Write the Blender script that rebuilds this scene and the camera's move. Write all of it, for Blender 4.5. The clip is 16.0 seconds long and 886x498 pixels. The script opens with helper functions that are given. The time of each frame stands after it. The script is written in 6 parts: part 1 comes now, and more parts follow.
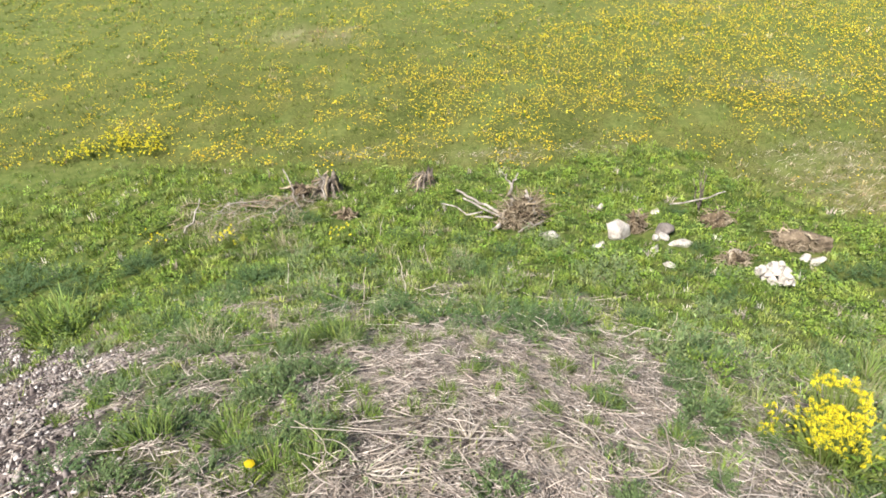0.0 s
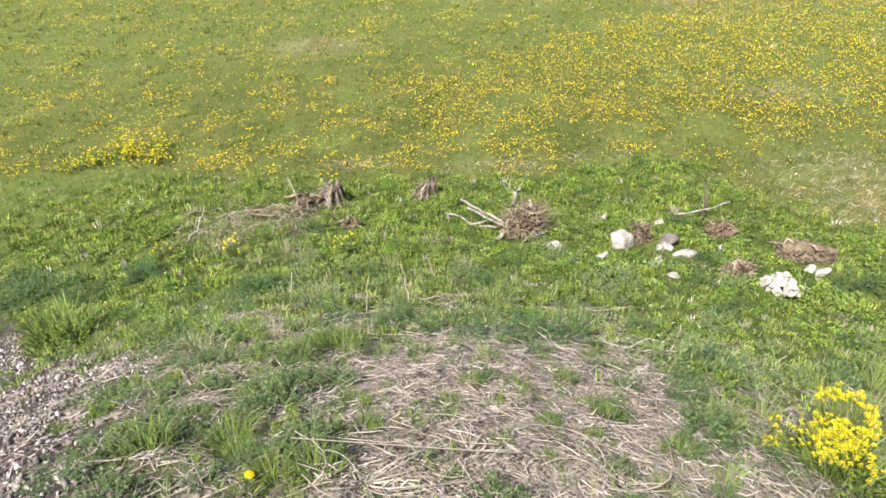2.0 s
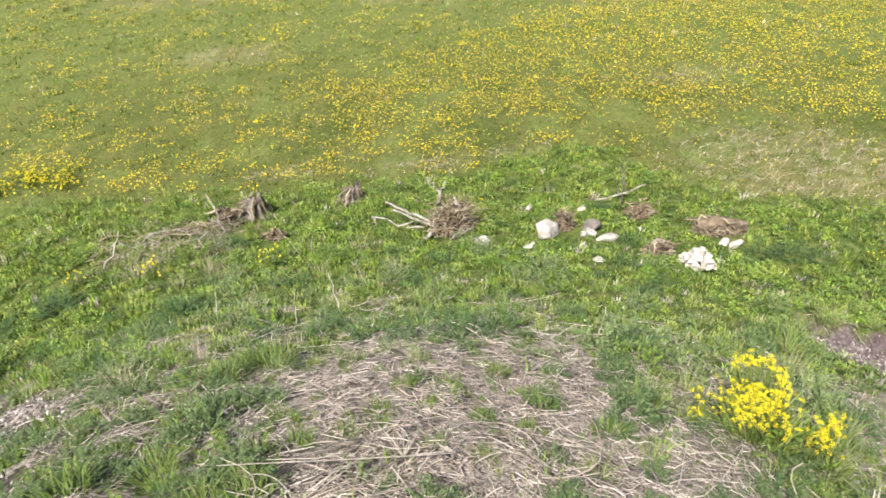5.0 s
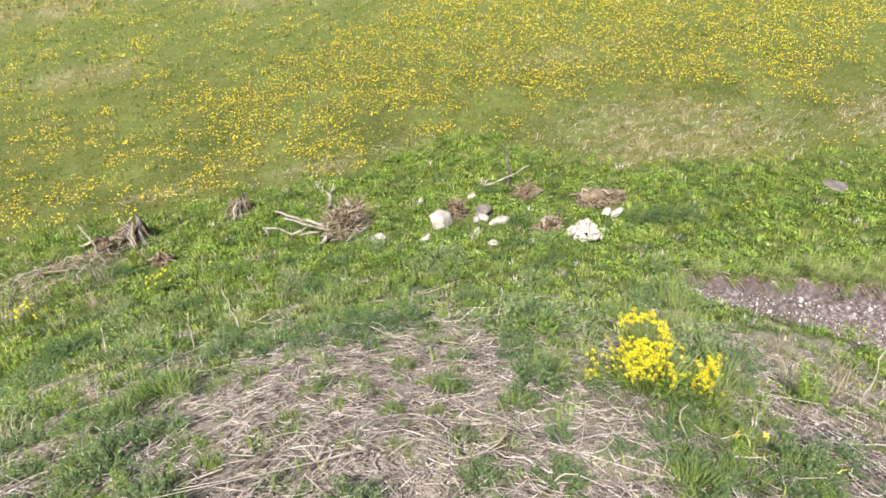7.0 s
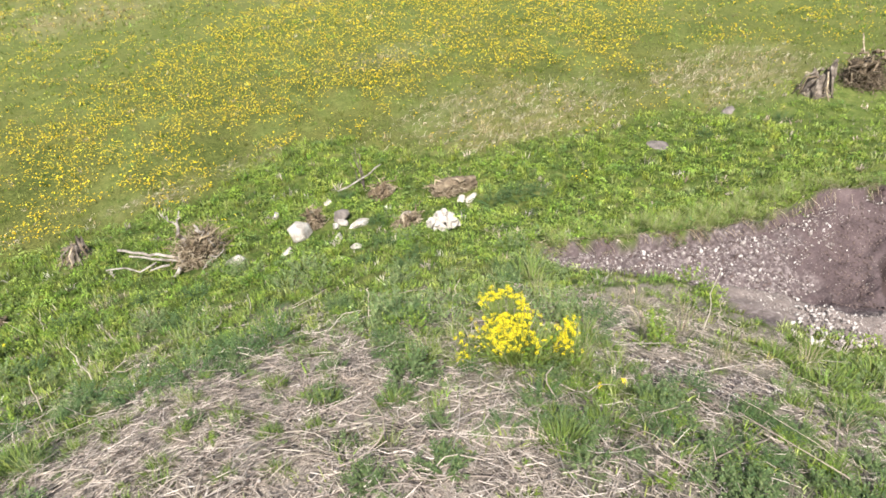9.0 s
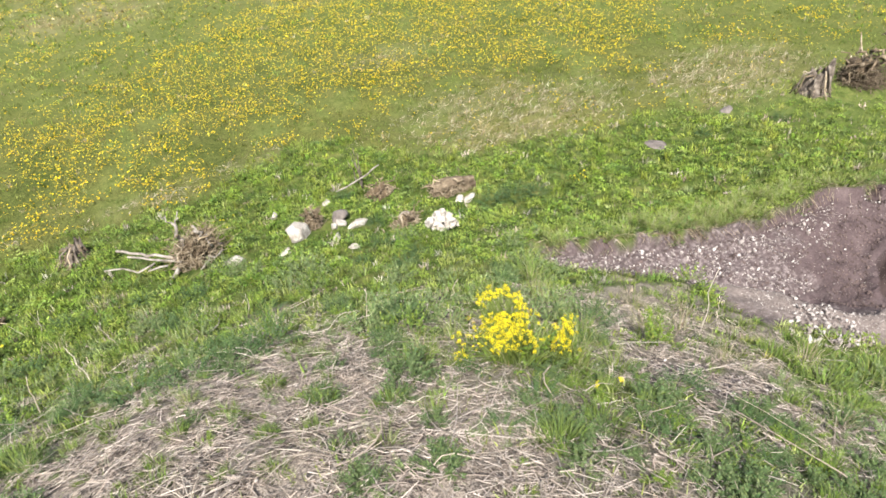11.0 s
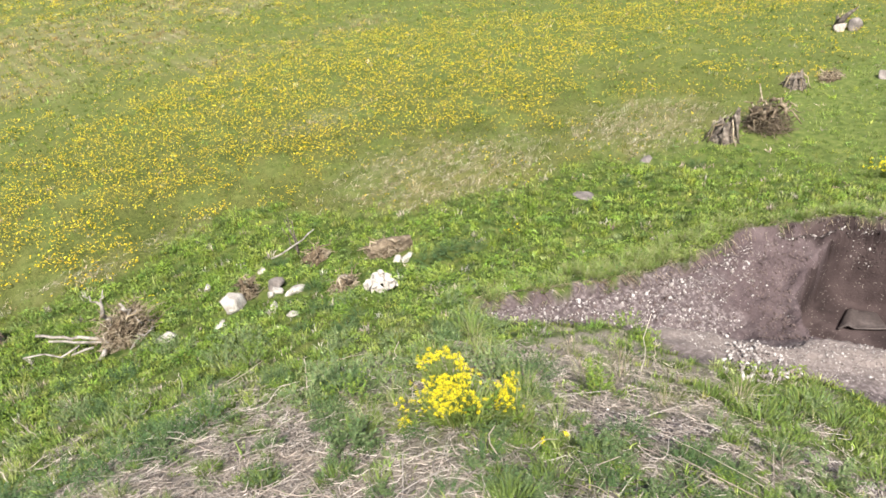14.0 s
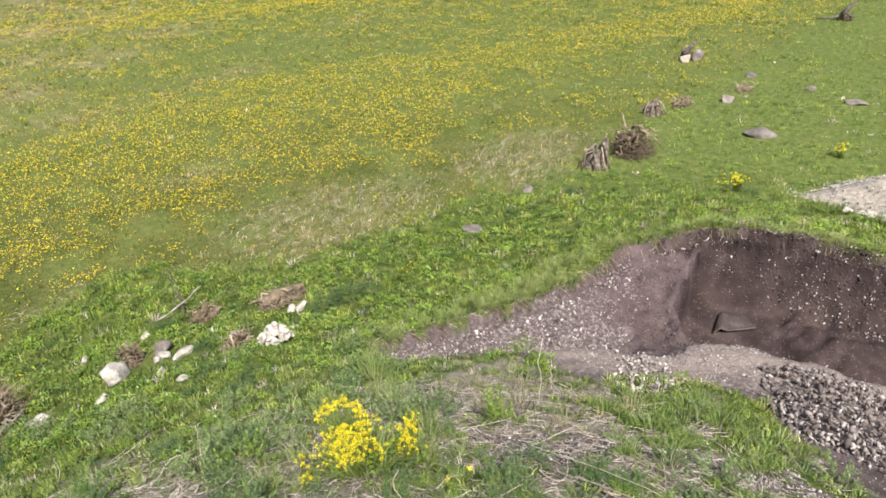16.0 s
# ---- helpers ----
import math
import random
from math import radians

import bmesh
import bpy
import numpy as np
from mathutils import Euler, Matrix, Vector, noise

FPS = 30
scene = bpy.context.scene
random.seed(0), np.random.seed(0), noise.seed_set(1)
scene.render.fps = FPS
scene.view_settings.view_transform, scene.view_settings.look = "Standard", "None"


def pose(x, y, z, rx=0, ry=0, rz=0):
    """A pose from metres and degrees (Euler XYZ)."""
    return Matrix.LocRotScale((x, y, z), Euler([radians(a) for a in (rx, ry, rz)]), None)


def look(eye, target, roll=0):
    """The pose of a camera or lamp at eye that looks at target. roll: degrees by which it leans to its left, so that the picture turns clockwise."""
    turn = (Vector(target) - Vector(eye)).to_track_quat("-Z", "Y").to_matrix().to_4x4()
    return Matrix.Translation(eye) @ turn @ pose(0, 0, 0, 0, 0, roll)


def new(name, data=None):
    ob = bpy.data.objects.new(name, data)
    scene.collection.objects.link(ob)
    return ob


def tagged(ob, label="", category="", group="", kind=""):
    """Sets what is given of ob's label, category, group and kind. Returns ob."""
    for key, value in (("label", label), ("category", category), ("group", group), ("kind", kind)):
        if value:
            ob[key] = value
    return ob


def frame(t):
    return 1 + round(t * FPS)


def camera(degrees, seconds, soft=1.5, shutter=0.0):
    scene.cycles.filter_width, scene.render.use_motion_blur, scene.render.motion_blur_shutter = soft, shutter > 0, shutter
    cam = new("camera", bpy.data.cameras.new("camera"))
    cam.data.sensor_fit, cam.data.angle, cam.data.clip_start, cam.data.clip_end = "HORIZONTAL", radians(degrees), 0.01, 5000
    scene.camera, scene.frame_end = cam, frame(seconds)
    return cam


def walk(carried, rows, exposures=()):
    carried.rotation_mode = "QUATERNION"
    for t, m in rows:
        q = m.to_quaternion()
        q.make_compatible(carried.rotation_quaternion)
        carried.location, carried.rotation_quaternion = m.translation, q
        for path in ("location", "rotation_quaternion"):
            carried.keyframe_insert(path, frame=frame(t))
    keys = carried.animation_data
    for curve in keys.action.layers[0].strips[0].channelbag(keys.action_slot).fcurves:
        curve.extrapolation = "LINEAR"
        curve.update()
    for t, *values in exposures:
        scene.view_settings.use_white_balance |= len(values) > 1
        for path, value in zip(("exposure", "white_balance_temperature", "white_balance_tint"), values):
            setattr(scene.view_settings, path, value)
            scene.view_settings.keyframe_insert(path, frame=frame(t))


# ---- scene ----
cam = camera(69.2, 16.0, soft=1.75, shutter=0.4)
LIGHT = 0.9
ROWS = [
    (0.00, -0.000, 0.000, 4.900, 54.00, 2.00, -1.46),
    (0.50, 0.001, 0.008, 4.897, 54.65, 1.84, -0.77),
    (1.00, 0.001, 0.007, 4.902, 54.69, 1.91, -0.93),
    (1.50, 0.005, 0.004, 4.903, 54.72, 1.82, -0.85),
    (2.00, 0.008, 0.006, 4.903, 54.79, 2.01, -1.01),
    (2.15, 0.008, 0.006, 4.903, 54.79, 2.01, -1.01),
    (2.40, 0.030, -0.000, 4.906, 54.38, 2.71, -6.38),
    (2.50, 0.037, 0.004, 4.902, 54.21, 2.70, -8.09),
    (3.00, 0.036, 0.008, 4.900, 54.31, 2.84, -8.02),
    (3.50, 0.038, 0.006, 4.902, 54.59, 2.67, -8.23),
    (4.00, 0.043, 0.002, 4.902, 54.85, 2.72, -8.20),
    (4.50, 0.044, 0.005, 4.901, 54.82, 2.63, -8.23),
    (5.00, 0.069, 0.018, 4.903, 54.51, 2.66, -8.64),
    (5.20, 0.090, 0.010, 4.898, 54.60, 2.79, -16.55),
    (5.40, 0.109, -0.021, 4.913, 53.68, 3.32, -19.72),
    (5.80, 0.111, -0.023, 4.914, 53.62, 3.36, -19.96),
    (7.30, 0.111, -0.023, 4.914, 53.62, 3.36, -19.96),
    (7.50, 0.112, -0.018, 4.908, 53.54, 3.15, -19.77),
    (8.00, 0.128, -0.023, 4.914, 53.52, 2.90, -19.26),
    (8.25, 0.130, -0.023, 4.914, 53.49, 2.93, -20.14),
    (8.50, 0.150, -0.027, 4.915, 53.12, 3.28, -30.20),
    (8.70, 0.143, -0.035, 4.928, 52.73, 3.56, -34.03),
    (8.90, 0.164, -0.067, 4.914, 52.78, 3.89, -34.72),
    (9.60, 0.171, -0.078, 4.909, 52.80, 4.00, -34.96),
    (11.00, 0.171, -0.078, 4.909, 52.80, 4.00, -34.96),
    (11.20, 0.172, -0.079, 4.910, 52.97, 3.98, -35.16),
    (11.50, 0.199, -0.091, 4.937, 58.27, 3.35, -41.84),
    (12.00, 0.197, -0.058, 4.928, 57.62, 3.53, -42.15),
    (12.50, 0.197, -0.086, 4.933, 57.66, 3.50, -41.90),
    (13.00, 0.195, -0.093, 4.935, 57.82, 3.74, -41.52),
    (13.50, 0.200, -0.084, 4.927, 57.68, 3.95, -41.43),
    (14.00, 0.201, -0.083, 4.933, 57.44, 3.89, -41.32),
    (14.15, 0.201, -0.084, 4.934, 57.50, 3.87, -41.61),
    (14.50, 0.225, -0.109, 4.955, 59.43, 3.29, -51.07),
    (15.00, 0.225, -0.108, 4.959, 60.63, 3.08, -51.75),
    (15.50, 0.226, -0.113, 4.956, 60.37, 3.40, -51.74),
    (16.00, 0.231, -0.126, 4.957, 60.18, 3.56, -51.81),
]
walk(cam, [(t, pose(x, y, z, rx, ry, rz)) for t, x, y, z, rx, ry, rz in ROWS],
     [(0.0, LIGHT), (14.2, LIGHT), (14.8, LIGHT - 0.12), (15.2, LIGHT - 0.22), (16.0, LIGHT - 0.25)])

# ---- light: bright, thinly overcast day ----
SUN_UP, SUN_ROUND = 52, 215
world = bpy.data.worlds.new("sky")
scene.world = world
world.use_nodes = True
wn = world.node_tree.nodes
sky = wn.new("ShaderNodeTexSky")
sky.sky_type, sky.sun_disc = "NISHITA", False
sky.sun_elevation, sky.sun_rotation = radians(SUN_UP), radians(SUN_ROUND)
sky.dust_density, sky.ozone_density = 4.0, 1.0
wn["Background"].inputs["Strength"].default_value = 0.066
world.node_tree.links.new(sky.outputs[0], wn["Background"].inputs["Color"])
sun = new("sun", bpy.data.lights.new("sun", "SUN"))
sun.data.energy, sun.data.angle, sun.data.color = 5.0, radians(5), (1.0, 0.95, 0.86)
a, e = radians(SUN_ROUND), radians(SUN_UP)
sun.matrix_world = look((30 * math.sin(a) * math.cos(e), 30 * math.cos(a) * math.cos(e), 30 * math.sin(e)), (0, 0, 0))


# ---- the lie of the land ----
def smooth(a, b, x):
    t = np.clip((x - a) / (b - a), 0, 1)
    return t * t * (3 - 2 * t)


def inside(poly, x, y):
    """Signed distance to a polygon, positive inside."""
    best, odd = np.full(np.shape(x), 1e9), np.zeros(np.shape(x), bool)
    for (ax, ay), (bx, by) in zip(poly, poly[1:] + poly[:1]):
        ex, ey = bx - ax, by - ay
        t = np.clip(((x - ax) * ex + (y - ay) * ey) / (ex * ex + ey * ey), 0, 1)
        best = np.minimum(best, np.hypot(x - ax - t * ex, y - ay - t * ey))
        if ay != by:
            odd = odd ^ (((ay > y) != (by > y)) & (x < ex * (y - ay) / ey + ax))
    return np.where(odd, best, -best)


def along(line, x, y):
    """Distance to an open line of points."""
    best = np.full(np.shape(x), 1e9)
    for (ax, ay), (bx, by) in zip(line, line[1:]):
        ex, ey = bx - ax, by - ay
        t = np.clip(((x - ax) * ex + (y - ay) * ey) / (ex * ex + ey * ey), 0, 1)
        best = np.minimum(best, np.hypot(x - ax - t * ex, y - ay - t * ey))
    return best


def lump(x, y, size, seed=0.0):
    """Smooth noise in -1..1 from a few turned waves."""
    total, k = 0.0, 6.283 / size
    for i in range(7):
        turn, f = i * 2.4 + seed, 1 + 0.37 * i
        total = total + np.sin(k * f * (x * math.cos(turn) + y * math.sin(turn)) + 1.7 * i + seed * 3.1 + 1.3 * np.sin(k * 0.61 * (x * math.sin(turn) - y * math.cos(turn)) + seed)) / (1 + 0.25 * i)
    return total / 3.2


def grain(x, y, size, seed=0.0):
    """Lattice noise in -1..1, for crumbly earth."""
    u, v = x / size, y / size
    i, j = np.floor(u), np.floor(v)
    fu, fv = u - i, v - j
    fu, fv = fu * fu * (3 - 2 * fu), fv * fv * (3 - 2 * fv)

    def at(a, b):
        h = np.sin(a * 12.9898 + b * 78.233 + seed * 37.719) * 43758.5453
        return h - np.floor(h)
    return 2 * ((at(i, j) * (1 - fu) + at(i + 1, j) * fu) * (1 - fv) + (at(i, j + 1) * (1 - fu) + at(i + 1, j + 1) * fu) * fv) - 1


PIT = [(3.85, 4.1), (4.65, 3.8), (5.3, 3.5), (6, 3.2), (6.8, 3), (7.5, 2.85), (8.2, 2.3), (8.55, 1.85), (8.8, 1.05), (9.05, 0.5), (9.1, -0.3), (8.8, -1.6), (7.6, -2.2), (6.5, -1.8), (6.1, -0.6), (6.03, 0.19), (5.95, 0.5), (5.97, 0.9), (5.66, 1.24), (5.35, 1.38), (5.15, 1.5), (5.0, 1.72), (4.95, 1.95), (4.75, 2.3), (4.3, 2.8), (3.65, 3.45)]
HOLE = [(8.36, 1.86), (8.12, 2), (7.51, 2.01), (7.05, 1.9), (6.68, 1.67), (6.45, 1.33), (6.5, 0.8), (6.6, 0.1), (6.65, -0.6), (6.9, -1.4), (7.8, -1.7), (8.8, -1.3), (9, -0.3), (8.9, 0.5), (8.72, 1.1), (8.5, 1.6)]
BERM = [(4.75, 2.2), (4.85, 1.6), (5.2, 1.25), (5.6, 1.0), (5.7, 0.6), (5.8, 0), (5.85, -0.7)]
SOIL = PIT[:11] + [(8.8, -1.6), (7.6, -2.2), (5.4, -2.2), (3.2, -1.6), (3.3, -0.7), (3.75, -0.15), (4.3, 0.1), (4.85, 0.38), (4.95, 0.93), (4.5, 1.4), (4.2, 1.75), (4.5, 2.35), (4.2, 2.75), (3.8, 3.2)]
FAR_HEAP = (11.85, -0.5)
BROWN_HEAP = [(5.07, 0.5), (5.62, 0.61), (5.84, 0.42), (5.9, 0.19), (5.95, -0.4), (5.9, -1.4), (4.9, -1.5), (4.2, -0.6), (4.25, -0.15), (4.32, 0.15)]
WHITE_HEAP = [(4.79, 1.75), (5.15, 1.65), (5.05, 1.3), (4.68, 1.05), (4.17, 1.12), (4.05, 1.38)]
EDGE_X = (-40, -7.2, -4.3, -2.4, -1.4, 0.0, 1.4, 2.0, 2.6, 3.5, 4.4, 5.0, 7.2, 8.6, 11, 14.7, 18.5, 24, 30, 60)
EDGE_Y = (10, 9.4, 9.2, 8.8, 8.8, 8.7, 8.4, 8.6, 9.1, 9.3, 8.0, 7.4, 6.2, 6.0, 5.1, 5.0, 4.7, 4.4, 3.8, 0)


def height(x, y):
    x, y = np.asarray(x, float), np.asarray(y, float)
    r = np.hypot(x + 0.47, y + 0.35)
    z = 3.56 * np.exp(-((r / 4.84) ** 2))
    z = z + 0.55 * np.exp(-(((x - 8.3) / 2.0) ** 2) - ((y - 1.2) / 2.6) ** 2)
    near = np.exp(-((r / 14) ** 2))
    z = z + near * (0.035 * lump(x, y, 1.7) + 0.018 * lump(x, y, 0.5, 2.0)) + 0.03 * lump(x, y, 6.0, 5.0)
    jag = 0.04 * lump(x, y, 0.6, 1.0) + 0.05 * grain(x, y, 0.24, 4.0) + 0.03 * grain(x, y, 0.1, 1.0)
    d = inside(PIT, x, y)
    d = d + jag * np.exp(-((d / 0.15) ** 2))
    z = z - 0.17 * smooth(0, 0.05, d) - 0.40 * smooth(0.05, 1.0, d)
    e = inside(HOLE, x, y)
    e = e + (jag + 0.03 * lump(x, y, 0.35, 6.6) + 0.02 * grain(x, y, 0.08, 2.2)) * np.exp(-((e / 0.05) ** 2))
    z = z + (0.03 + 0.02 * lump(x, y, 0.6, 5.2)) * np.exp(-((along(BERM, x, y) / 0.38) ** 2)) * (1 - smooth(-0.1, 0.1, e))
    z = z + 0.035 * np.exp(-(((e + 0.05) / 0.05) ** 2)) * (1 + 0.5 * lump(x, y, 0.3, 3.7))
    k = 1 - (1 - np.clip(e / (0.065 + 0.475 * smooth(7.9, 8.5, x)), 0, 1)) ** 2.5
    flat = 1 - np.exp(-(((x - 7.93) / 0.55) ** 4) - ((y - 1.4) / 0.45) ** 4)
    bed = -0.45 + 0.05 * flat * lump(x, y, 0.8, 3.0) + 0.22 * np.exp(-(((x - 7.9) / 0.45) ** 2) - ((y - 0.25) / 0.5) ** 2)
    z = z + 0.02 * lump(x, y, 0.4, 7.3) * np.exp(-(((e - 0.12) / 0.12) ** 2))
    calm = 1 - 0.75 * np.exp(-((along(BERM, x, y) / 0.45) ** 2)) * (1 - smooth(-0.1, 0.1, e))
    rough = calm * (0.03 * lump(x, y, 0.5, 2.7) + 0.035 * grain(x, y, 0.2, 3.0) + 0.028 * grain(x, y, 0.09, 5.0))
    return z * (1 - k) + bed * k + rough * flat * smooth(-0.1, 0.1, d)


def soil_at(x, y):
    """1 where the ground is dug bare."""
    return smooth(-0.06, 0.02, inside(SOIL, x, y) + 0.06 * lump(x, y, 0.6, 1.0) + 0.10 * lump(x, y, 0.8, 3.3) * (1 - smooth(5.5, 6.5, x)))


def trail_at(x, y):
    """1 on the broken line of pale stones down the mound's flank."""
    line = along([(1.9, 1.75), (2.2, 1.2), (2.6, 0.85), (2.9, 0.35), (3.2, -0.4)], x, y)
    return smooth(-0.10, 0.06, 0.12 - line + 0.18 * lump(x, y, 0.6, 6.0) + 0.08 * lump(x, y, 0.2, 1.7))


def scree_at(x, y):
    """1 on the stony patches of the mound."""
    left = smooth(-0.2, 0.15, inside([(-5.2, 5.6), (-2.4, 3.3), (-1.75, 2.8), (-1.45, 1.7), (-1.05, 1.1), (-0.9, -0.9), (-1.5, -2.6), (-3.2, -3.9), (-5.6, -2.2), (-6.6, 3.0)], x, y) + 0.30 * lump(x, y, 0.9, 1.1) + 0.12 * lump(x, y, 0.33, 4.1))
    left = left * (1 - 0.85 * smooth(0.15, 0.5, lump(x, y, 1.7, 2.4) + 0.4 * lump(x, y, 0.5, 0.7)) * smooth(-2.6, -3.3, x - 0.3 * np.minimum(y, 0)))
    return np.maximum(left, trail_at(x, y))


def rubble_at(x, y):
    """1 on the dry stony skirt of the dug ground."""
    skirt = [(3.6, 3.9), (5.25, 3.6), (6.2, 3.2), (6.6, 2.75), (6.2, 2.2), (5.9, 1.75), (6.0, 0.9), (6.1, -0.4), (5.9, -2), (4.4, -2), (4.2, 1.2), (3.6, 3.0)]
    return 0.8 * soil_at(x, y) * smooth(-0.3, 0.25, inside(skirt, x, y) + 0.3 * lump(x, y, 0.7, 4.4)) * (1 - smooth(-0.1, 0.05, inside(HOLE, x, y)))


def litter_at(x, y):
    """1 where dead stems cover the mound."""
    crown = [(-0.8, 1.9), (-0.55, 2.5), (-0.1, 3.05), (0.8, 3.1), (1.3, 2.55), (1.6, 2.0), (1.7, 1.2), (2.0, 0.4), (1.9, -0.8), (1.0, -2.2), (-0.3, -2.5), (-1.1, -1.2), (-0.6, 1.0)]
    top = smooth(-0.2, 0.15, inside(crown, x, y) + 0.42 * lump(x, y, 0.7, 2.2) + 0.26 * lump(x, y, 0.27, 0.2) - 0.02)
    top = top * (1 - 0.3 * smooth(0.85, 1.4, x))
    flank = [(1.9, 2.2), (2.6, 2.6), (3.7, 2.8), (4.3, 2.4), (4.2, 1.8), (3.5, 1.5), (3.0, 1.1), (3.0, 0.2), (2.1, 0.0), (1.8, 1.2)]
    worn = 0.85 * smooth(-0.2, 0.25, inside(flank, x, y) + 0.45 * lump(x, y, 0.6, 7.1) + 0.2 * lump(x, y, 0.22, 3.1))
    left = [(-1.1, 1.0), (-1.7, 2.1), (-2.4, 3.4), (-1.7, 3.9), (-0.8, 3.3), (-0.3, 2.4), (-0.4, 1.0)]
    gaps = 0.9 * smooth(-0.15, 0.2, inside(left, x, y) + 0.5 * lump(x, y, 0.55, 5.3) + 0.2 * lump(x, y, 0.2, 1.2) - 0.08)
    bald = 0.8 * smooth(0.2, 0.55, lump(x, y, 1.1, 2.6) + 0.3 * lump(x, y, 0.35, 4.6)) * (1 - smooth(4.6, 5.8, np.hypot(x + 0.47, y + 0.35)))
    return np.maximum.reduce([top, worn, gaps, bald])


def meadow_at(x, y):
    """1 on the mown-short meadow, 0 on the lush foot of the mound."""
    return smooth(-0.25, 0.35, y - np.interp(x, EDGE_X, EDGE_Y) + 0.35 * lump(x, y, 2.0, 1.9))


HAY_NEAR = [(4.6, 7.3), (5.2, 8.8), (6.0, 9.3), (7.3, 8.8), (8.8, 7.9), (8.4, 6.9), (7.0, 6.5), (5.5, 6.8)]
HAY_FAR = [(9.2, 7.1), (10.8, 7.5), (12.1, 6.8), (12.4, 5.8), (10.9, 5.3), (9.5, 5.6)]
SMOOTH_GREEN = [(12.2, 21.2), (15.2, 16.8), (17.6, 19.8), (14.6, 22.6)]


def hay_at(x, y):
    """1 on the patches of bleached standing grass."""
    a = smooth(-0.7, 0.9, inside(HAY_NEAR, x, y) + 0.35 * lump(x, y, 1.3, 2.8))
    b = smooth(-0.6, 0.5, inside(HAY_FAR, x, y) + 0.3 * lump(x, y, 1.0, 4.8))
    spots = [(4.6, 23.2, 1.8, 1.6), (3.0, 19.4, 1.1, 0.6), (12.5, 34.0, 5.0, 2.4), (11.4, 24.6, 1.6, 0.7), (-5.0, 22.6, 2.6, 1.0), (15.6, 28.0, 2.0, 0.7), (20.5, 21.0, 2.0, 0.5), (2.6, 9.2, 0.6, 0.25), (0.9, 9.1, 0.7, 0.2), (-1.4, 9.4, 0.6, 0.2), (7.0, 18.0, 1.3, 0.9), (7.2, 22.8, 1.6, 1.2), (9.5, 17.9, 1.2, 0.6), (6.6, 11.8, 0.9, 0.35), (12.3, 18.2, 1.4, 0.5), (4.5, 25.0, 3.5, 4.5), (16.0, 46.0, 7.0, 8.0), (-7.0, 31.0, 9.0, 3.0), (9.5, 28.5, 3.0, 1.6), (2.0, 20.5, 1.6, 0.7), (14.0, 36.0, 4.0, 1.5), (-3.0, 16.0, 1.2, 0.5)]
    c = np.maximum.reduce([np.exp(-(((x - u) / p) ** 2) - ((y - v) / q) ** 2) for u, v, p, q in spots])
    streaks = 0.62 + 0.8 * lump(x + 0.5 * y, y * 1.6 - 0.4 * x, 0.75, 8.0) + 0.45 * lump(x, y, 0.25, 5.0)
    return np.clip(np.maximum.reduce([0.95 * a, 1.1 * b, 0.95 * c]) * streaks, 0, 1)


def fresh_at(x, y):
    """1 on the greener patches of the meadow, where few flowers grow."""
    even = smooth(-0.6, 0.5, inside(SMOOTH_GREEN, x, y) + 0.5 * lump(x, y, 1.6, 3.0))
    return np.maximum(even, smooth(0.22, 0.6, lump(x, y, 3.4, 6.5) + 0.5 * lump(x, y, 0.9, 2.3)))


def ground_point(x, y, up=0.0):
    return Vector((x, y, float(height(x, y)) + up))


# ---- materials ----
def material(name):
    m = bpy.data.materials.new(name)
    m.use_nodes = True
    return m, m.node_tree.nodes, m.node_tree.links, m.node_tree.nodes["Principled BSDF"]


def ramp(nodes, stops):
    node = nodes.new("ShaderNodeValToRGB")
    while len(node.color_ramp.elements) < len(stops):
        node.color_ramp.elements.new(0.5)
    for el, (at, colour) in zip(node.color_ramp.elements, stops):
        el.position, el.color = at, (*colour, 1)
    return node


def texture(nodes, links, kind, scale, detail=4.0, coord=None):
    node = nodes.new(kind)
    node.inputs["Scale"].default_value = scale
    if "Detail" in node.inputs:
        node.inputs["Detail"].default_value = detail
    if coord is not None:
        links.new(coord, node.inputs["Vector"])
    return node


def blend(nodes, links, factor, a, b, mode="MIX"):
    node = nodes.new("ShaderNodeMix")
    node.data_type, node.blend_type = "RGBA", mode
    for socket, value in ((node.inputs[0], factor), (node.inputs[6], a), (node.inputs[7], b)):
        if isinstance(value, (int, float)):
            socket.default_value = value
        elif isinstance(value, tuple):
            socket.default_value = (*value, 1)
        else:
            links.new(value, socket)
    return node.outputs[2]


